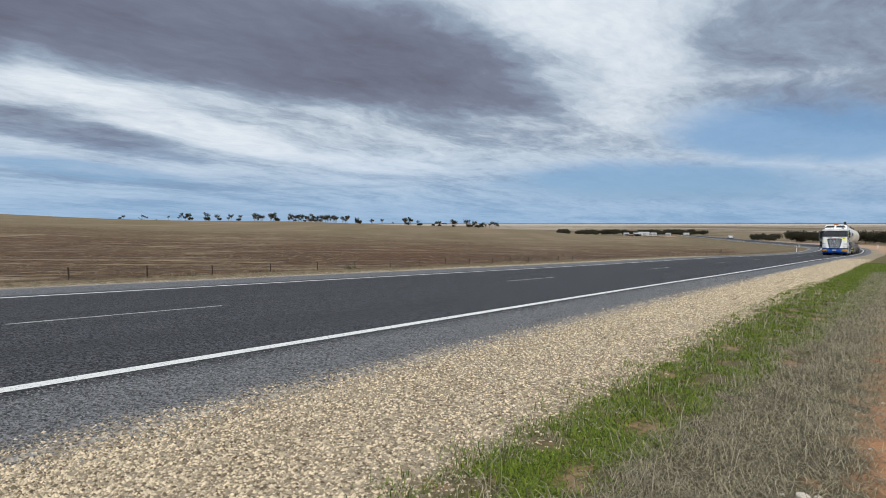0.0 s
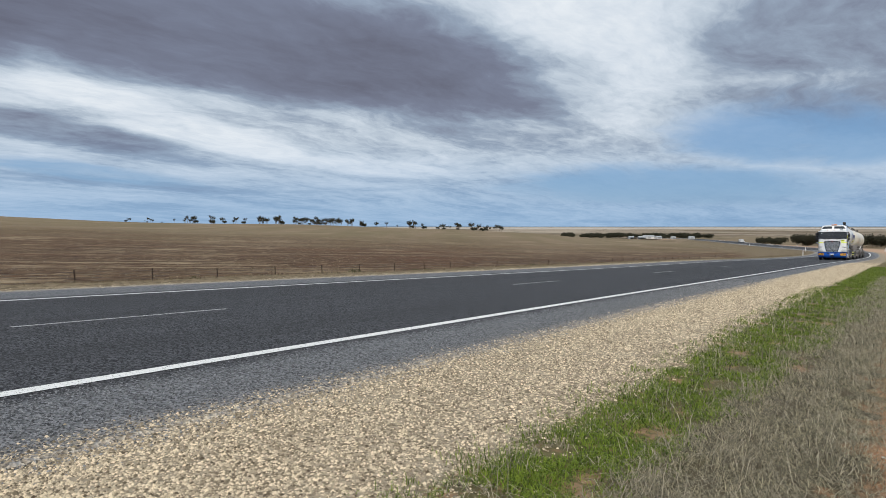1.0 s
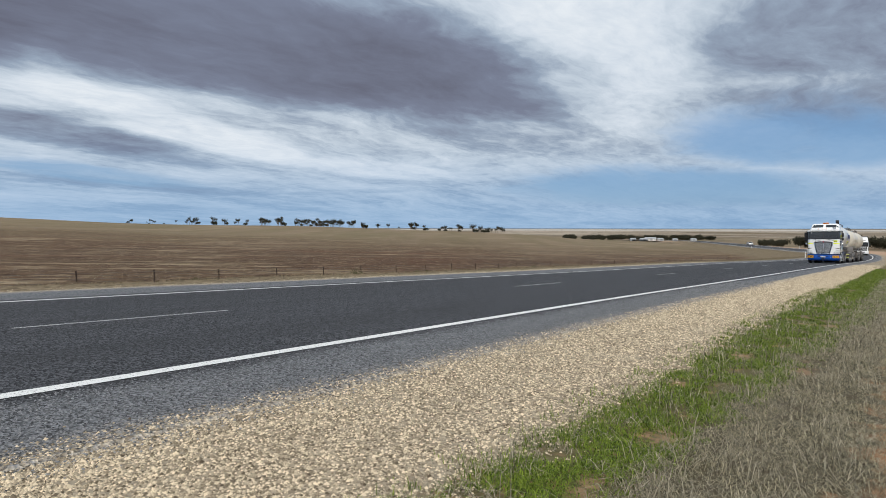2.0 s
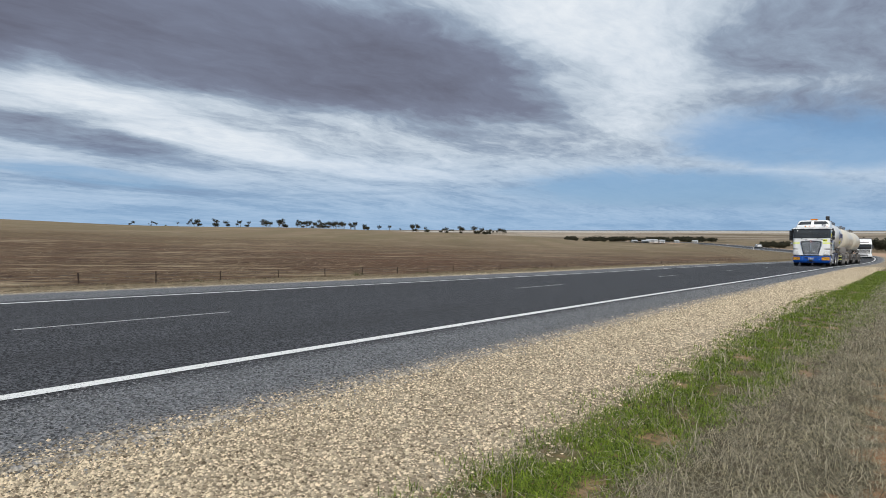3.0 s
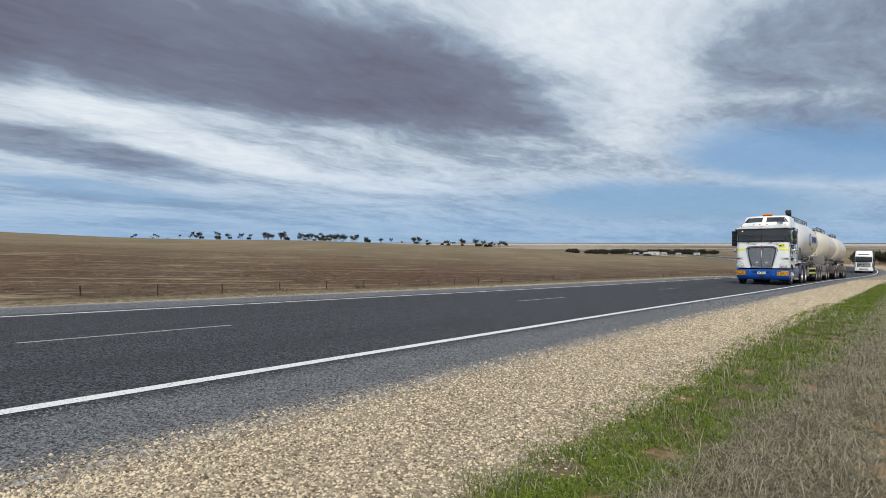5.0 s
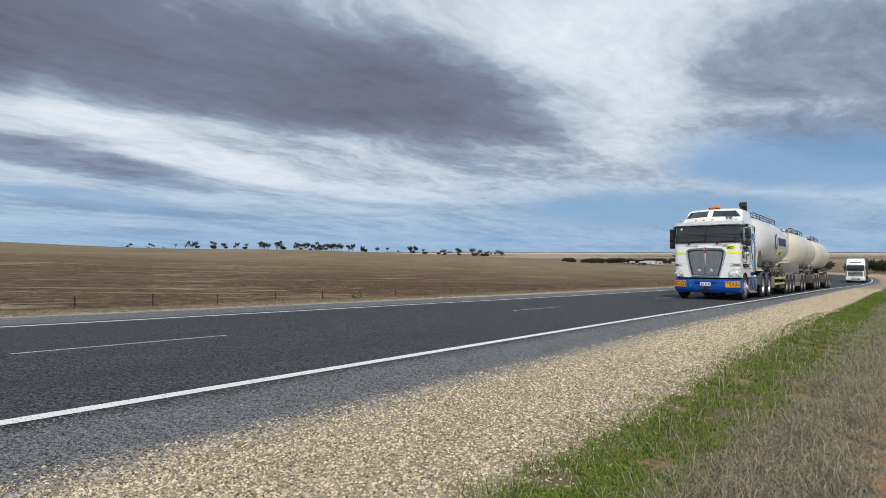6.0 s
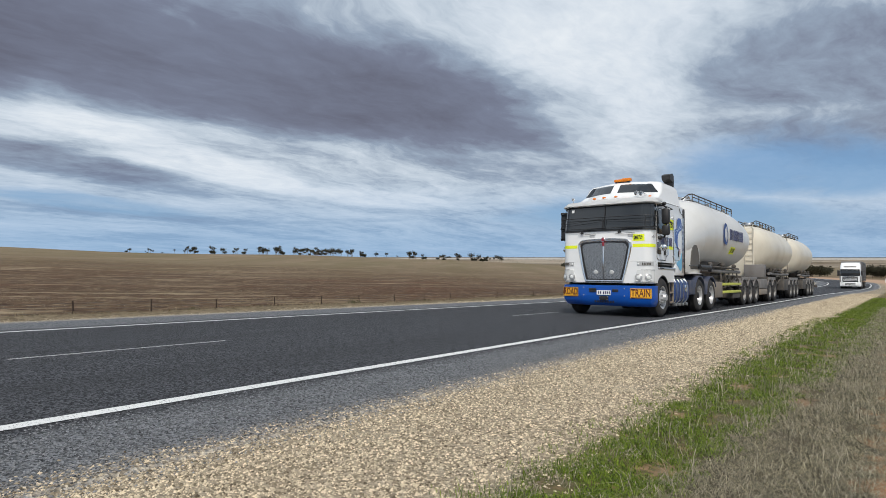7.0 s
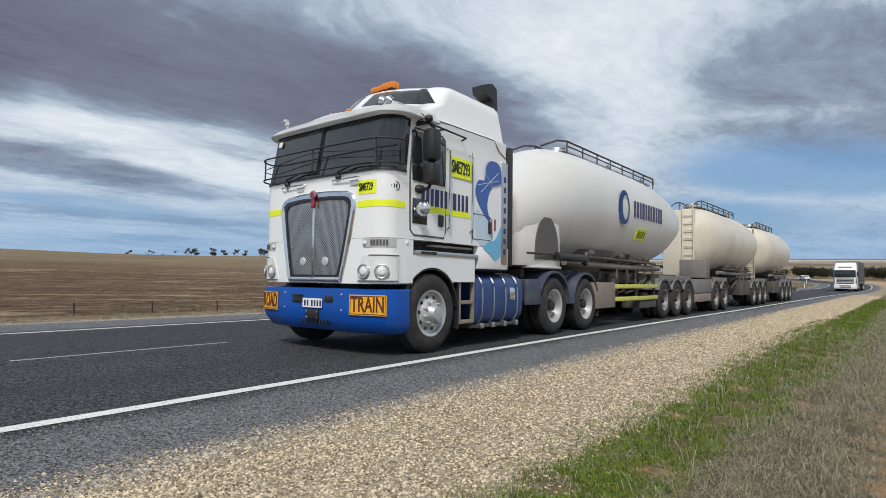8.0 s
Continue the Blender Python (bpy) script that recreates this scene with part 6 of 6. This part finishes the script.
rs = random.Random(6)
for k in range(26):
    y = rs.uniform(5, 120)
    u = rs.choice([-26.6, -28.0, -25.5, -24, -27]) + rs.uniform(-1, 1)
    p = road_point(y, u)
    shrub(p.x, p.y, rs.uniform(0.2, 0.45), 100 + k, "small grey-green saltbush beside the wire fence")
p = road_point(27.5, -26.6)
shrub(p.x, p.y, 0.7, 77, "larger green saltbush beside the wire fence")

# far buildings and roadside plant
shed_white = coat("shed_white", (0.75, 0.75, 0.74), 0.5, 0.0, 0.1, 0.5)
shed_roof = coat("shed_roof", (0.45, 0.46, 0.47), 0.5, 0.3, 0.2, 0.5)


def shed(az, r, w, h, label):
    a = radians(az)
    x, y = r * math.sin(a), r * math.cos(a)
    t = tagged(new("shed"), label, "building", group="far sheds")
    t.matrix_basis = pose(x, y, ground_z(x, y) - 0.2, 0, 0, -az + 12)
    part("wall", cube(-w / 2, w / 2, -4, 4, 0, h, bevel=0.02), shed_white, t)
    bm = bmesh.new()
    loft(bm, [[Vector((x_, y_, z_)) for y_, z_ in ((-4.4, h), (0, h + 1.4), (4.4, h), (0, h - 0.1))] for x_ in (-w / 2 - 0.4, w / 2 + 0.4)])
    part("roof", bm, shed_roof, t)
    part("door", cube(-1.5, 1.5, -4.08, -4.0, 0, 2.6), shed_roof, t)


for az, r, w, h in ((-18.0, 640, 7, 2.2), (-17.4, 650, 11, 2.6), (-16.5, 640, 5, 2.0), (-15.2, 655, 4, 1.8), (-19.0, 670, 5, 2), (-13.6, 680, 5, 2)):
    shed(az, r, w, h, "small white farm shed far across the plain")


# ---- loose stones, grass and straw of the near verge ----
def island_paint(lo, hi, rough=0.9):
    def paint(n, pos):
        r = n.add("ShaderNodeNewGeometry", 8)
        ramp = n.mix(r, lo, hi)
        return {"Base Color": n.mix(n.math("MULTIPLY", n.noise(pos, 90.0, 3.0, 0.6), 0.35), ramp, tuple(c * 0.45 for c in lo)), "Roughness": rough, "Specular IOR Level": 0.2}
    return paint


gravel_m = material("loose_gravel", island_paint((0.10, 0.076, 0.05), (0.92, 0.77, 0.55)))
chip_m = material("loose_chips", island_paint((0.045, 0.047, 0.05), (0.32, 0.325, 0.335)))
grass_m = material("green_grass", island_paint((0.03, 0.06, 0.006), (0.25, 0.33, 0.035), 0.7))
straw_m = material("dry_straw", island_paint((0.085, 0.074, 0.05), (0.53, 0.47, 0.345), 0.8))
thatch_m = material("grey_thatch", island_paint((0.045, 0.041, 0.025), (0.52, 0.46, 0.305), 0.85))
rank_m = material("rank_straw", island_paint((0.10, 0.078, 0.045), (0.34, 0.27, 0.17), 0.8))


def stones(name, count, u0, u1, y0, y1, size, mat, label, seed, edge=0.25):
    """Low stones of eight faces strewn on the ground, thicker near the viewer."""
    g = np.random.default_rng(seed)
    t = g.random(count)
    y = y0 + (y1 - y0) * t ** 1.9
    u = g.uniform(u0, u1, count) + g.normal(0, edge, count)
    # ragged edge: strays thin out instead of stopping at a line
    over = np.maximum(u - u1, u0 - 0.2 - u)
    u = np.where(over > 0.35 * g.random(count) ** 2, g.uniform(u0, u1, count), u)
    lx, tx = np.interp(y, _y, _lx), np.interp(y, _y, _tx)
    x, yy = lx + u, y - tx * u
    z = np.where(u < 1.4, np.interp(y, _y, _lz) + CAMBER * u + 0.002, land(x, yy)[0])
    s = size * (0.55 + 0.9 * g.random(count) ** 2) * (1 + 0.05 * np.clip(y - 3, 0, 20))
    base = np.array([(1, 0, 0), (0.3, 0.95, 0.1), (-0.8, 0.6, 0), (-0.8, -0.6, 0.1), (0.3, -0.95, 0), (0, 0, 0.75)])
    turn = g.uniform(0, 2 * np.pi, count)
    c, q = np.cos(turn), np.sin(turn)
    jig = base[None] * (1 + g.uniform(-0.3, 0.3, (count, 6, 1)))
    px_ = jig[..., 0] * c[:, None] - jig[..., 1] * q[:, None] * 0.8
    py_ = jig[..., 0] * q[:, None] + jig[..., 1] * c[:, None] * 0.8
    co = np.stack([x[:, None] + px_ * s[:, None], yy[:, None] + py_ * s[:, None], z[:, None] + jig[..., 2] * s[:, None]], -1).reshape(-1, 3)
    tri = np.array([(0, 1, 5), (1, 2, 5), (2, 3, 5), (3, 4, 5), (4, 0, 5)])
    faces = (tri[None] + 6 * np.arange(count)[:, None, None]).reshape(-1, 3)
    ob = mesh_object(name, co.tolist(), faces.tolist(), mat, False)
    return tagged(ob, label, "gravel", kind="stuff")


stones("gravel", 145000, 1.42, 3.13, 0.6, 60, 0.0092, gravel_m, "loose pale beige gravel of the road shoulder", 1, 0.16)
stones("gravel", 14000, 1.42, 3.08, -9, 0.8, 0.013, gravel_m, "loose pale beige gravel of the road shoulder", 9, 0.16)
stones("stone_chips", 30000, 0.15, 1.6, 0.2, 22, 0.0075, chip_m, "loose blue-grey stone chips on the shoulder", 2, 0.12)
stones("gravel", 12000, -9.9, -9.2, -4, 60, 0.009, gravel_m, "pale gravel along the far shoulder", 5, 0.2)


def blades(name, count, place, length, width, mat, label, seed, lie=0.35):
    """Bent blades of two segments."""
    g = np.random.default_rng(seed)
    x, y = place(g, count)
    clear = np.ones(len(x), bool)
    for bx, by, br in BARE:
        clear &= np.hypot(x - bx, (y - by) * 0.6) > br * 0.9 * g.random(len(x)) ** 0.5 * 1.2
    x, y = x[clear], y[clear]
    z = land(x, y)[0]
    ln = length * (0.45 + 0.9 * g.random(len(x)))
    a = g.uniform(0, 2 * np.pi, len(x))
    tip = lie + 0.5 * g.random(len(x))
    dx, dy = np.cos(a), np.sin(a)
    w = width * (1 + 0.10 * np.clip(y - 3, 0, 20))
    ox, oy = -dy * w, dx * w
    mz, tz = ln * np.cos(tip) * 0.6, ln * np.cos(tip * 1.5)
    mr, tr = ln * np.sin(tip) * 0.45, ln * np.sin(np.minimum(tip * 1.5, 1.5))
    P = [np.stack([x - ox, y - oy, z - 0.005], -1), np.stack([x + ox, y + oy, z - 0.005], -1),
         np.stack([x + dx * mr + ox * 0.8, y + dy * mr + oy * 0.8, z + mz], -1), np.stack([x + dx * mr - ox * 0.8, y + dy * mr - oy * 0.8, z + mz], -1),
         np.stack([x + dx * tr, y + dy * tr, z + np.maximum(tz, 0.004)], -1)]
    co = np.stack(P, 1).reshape(-1, 3)
    k = 5 * np.arange(len(x))[:, None]
    quads, tris = (k + np.array([[0, 1, 2, 3]])).tolist(), (k + np.array([[3, 2, 4]])).tolist()
    ob = mesh_object(name, co.tolist(), quads + tris, mat, False)
    return tagged(ob, label, "grass", kind="stuff")


def patchy(x, y, size, cut, seed):
    value = np.array([noise.noise(Vector((float(a) / size, float(b) / size, seed))) for a, b in zip(x, y)])
    return value + np.random.default_rng(int(seed * 10)).uniform(-0.2, 0.2, len(value)) > cut


def in_zone(u0, u1, y1, power, grow0=0.0, grow1=0.0, patch=None, y0=0.4):
    def place(g, count):
        y = y0 + (y1 - y0) * g.random(count) ** power
        f = np.clip(y, 0, 14)
        u = u0 + grow0 * f + (u1 - u0 + (grow1 - grow0) * f) * g.random(count) + g.normal(0, 0.06, count)
        x = np.interp(y, _y, _lx) + u
        if patch:
            k = patchy(x, y, *patch)
            x, y = x[k], y[k]
        return x, y
    return place


blades("green_grass", 150000, in_zone(3.06, 3.40, 45, 1.9, 0.012, 0.085, (0.35, -0.17, 3.0)), 0.046, 0.0019, grass_m, "short green grass beside the gravel", 21, 0.6)
blades("dry_grass", 5000, in_zone(3.05, 3.45, 10, 1.6, 0.0, 0.03, (0.3, 0.15, 12.0)), 0.11, 0.0018, straw_m, "bleached stalks lying through the green grass", 28, 0.9)
blades("green_grass", 15000, in_zone(2.88, 3.4, 20, 1.6, 0.0, 0.0, (0.25, 0.05, 9.0)), 0.05, 0.002, grass_m, "green tufts creeping into the gravel", 22)
blades("dry_grass", 90000, in_zone(3.45, 4.35, 30, 1.8, 0.05, 0.05, (0.3, -0.35, 5.0)), 0.085, 0.0013, thatch_m, "matted grey-brown thatch of last year's grass", 23, 1.0)
blades("dry_grass", 34000, in_zone(3.40, 4.38, 30, 1.8, 0.05, 0.05, (0.22, -0.15, 6.0)), 0.12, 0.0012, straw_m, "flattened pale dry stalks on the verge", 27, 0.95)
blades("dry_grass", 9000, in_zone(2.95, 4.2, 16, 1.7, 0.0, 0.05, (0.3, 0.12, 7.0)), 0.16, 0.0016, straw_m, "taller straw stalks among the green grass", 24, 0.45)
blades("dry_grass", 16000, in_zone(4.9, 9.0, 60, 1.3, 0.08, 0.1, (0.8, -0.1, 2.0)), 0.10, 0.004, straw_m, "sparse straw over bare red earth", 25, 0.6)


blades("green_grass", 16000, in_zone(3.0, 3.85, 0.6, 1.0, 0.0, 0.07, (0.35, -0.18, 3.0), -9), 0.065, 0.003, grass_m, "short green grass beside the gravel", 31)
blades("dry_grass", 14000, in_zone(3.6, 4.35, 0.6, 1.0, 0.05, 0.05, (0.3, -0.35, 5.0), -9), 0.085, 0.002, straw_m, "flattened grey dry grass on the verge", 33, 0.9)


def verge_far(g, count):
    y = g.uniform(0, 140, count)
    u = g.uniform(-28, -11, count)
    pts = np.interp(y, _y, _lx) + u
    k = patchy(pts, y, 3.0, -0.15, 4.0)
    return pts[k], y[k]


blades("dry_grass", 45000, verge_far, 0.12, 0.005, rank_m, "rank dry grass between road and fence", 26, 0.5)


def paddock(streak):
    """Places over the stubble beyond the fence, thicker near the fence and in strips across the slope."""
    def place(g, count):
        a = np.radians(g.uniform(-84, -24, count))
        r = 30 * (270 / 30) ** g.random(count)
        x, y = r * np.sin(a), r * np.cos(a)
        u = lateral(x, y)[0]
        ahead, along = -0.866 * x + 0.5 * y, 0.5 * x + 0.866 * y
        k = (u < -27.6) & patchy(ahead * 2.2, along * 0.16, 6.0, streak, 8.0)
        return x[k], y[k]
    return place


blades("dry_grass", 52000, paddock(-0.25), 0.11, 0.007, rank_m, "short dry stubble over the paddock", 41, 0.5)
blades("dry_grass", 15000, paddock(0.05), 0.12, 0.008, straw_m, "pale straw windrows across the paddock", 42, 0.7)


def rock(x, y, r, seed, label):
    rnd = random.Random(seed)
    bm = bmesh.new()
    bmesh.ops.create_icosphere(bm, subdivisions=2, radius=r)
    for v in bm.verts:
        v.co *= 1 + 0.35 * noise.noise(v.co * (2.2 / r) + Vector((seed, 0, 0)))
        v.co.z *= 0.6
    ob = part("rock", bm, limestone, smooth=False)
    ob.matrix_basis = pose(x, y, ground_z(x, y) + r * 0.25, 0, 0, rnd.uniform(0, 360))
    tagged(ob, label, "rock", group="pale stones on the verge")


limestone = coat("limestone", (0.66, 0.61, 0.53), 0.9, 0.0, 0.5, 9.0, (0.35, 0.27, 0.19), bump=0.5)
for x, y, r in ((-0.17, 2.60, 0.028), (-0.12, 2.63, 0.017), (-0.24, 2.58, 0.012), (-1.12, 4.2, 0.014), (0.05, 3.4, 0.010), (0.12, 4.6, 0.012)):
    rock(x, y, r, int(1000 * r) + 3, "pale limestone lump lying on the dry verge")


# ---- what moves ----
def station(y, u=-1.64):
    return road_point(y, u, 0.004)


def unit_pose(y_front, y_rear, u=-1.64):
    a, b = station(y_front, u), station(y_rear, u)
    back = (b - a).normalized()
    _, _, tx, ty = line_at((y_front + y_rear) / 2)
    across = Vector((ty, -tx, CAMBER))
    across = (across - back * across.dot(back)).normalized()
    up = across.cross(back)
    m = Matrix((across, back, up)).transposed().to_4x4()
    m.translation = a
    return m


def truck_y(t):
    """Where the lead truck's front axle is, by the distance it rolls."""
    return 88.2 - 10.28 * t


def behind_y(t):
    return 168.0 - 9.46 * t


def car_y(t):
    return 300.0 - 12.0 * t


def motions():
    steps = [k * 0.4 for k in range(21)]
    for thing, at, a, b, u in ((truck, truck_y, 0, 4.3, -1.72), (tank_a, truck_y, 4.3, 11.65, -1.64), (pull, truck_y, 16.1, 17.4, -1.64), (tank_b, truck_y, 16.75, 23.75, -1.64),
                               (tank_c, truck_y, 24.0, 31.0, -1.64), (behind, behind_y, 0, 8.0, -1.75), (car, car_y, 0, 2.5, -1.75)):
        walk(thing, [(t, unit_pose(at(t) + a, at(t) + b, u)) for t in steps])
    turns = [k / 15 for k in range(121)]
    for w, x, y, r, side in ROLLERS:
        speed = {"prime_mover": 9.88, "semi_truck": 9.46, "car": 12.0}.get(w.parent.name.split(".")[0], 10.28)
        base = pose(x, y, r, 0, 0, 0 if side > 0 else 180)
        walk(w, [(t, base @ pose(0, 0, 0, -side * math.degrees(-speed * t / 0.525) * -1, 0, 0)) for t in turns])


motions()
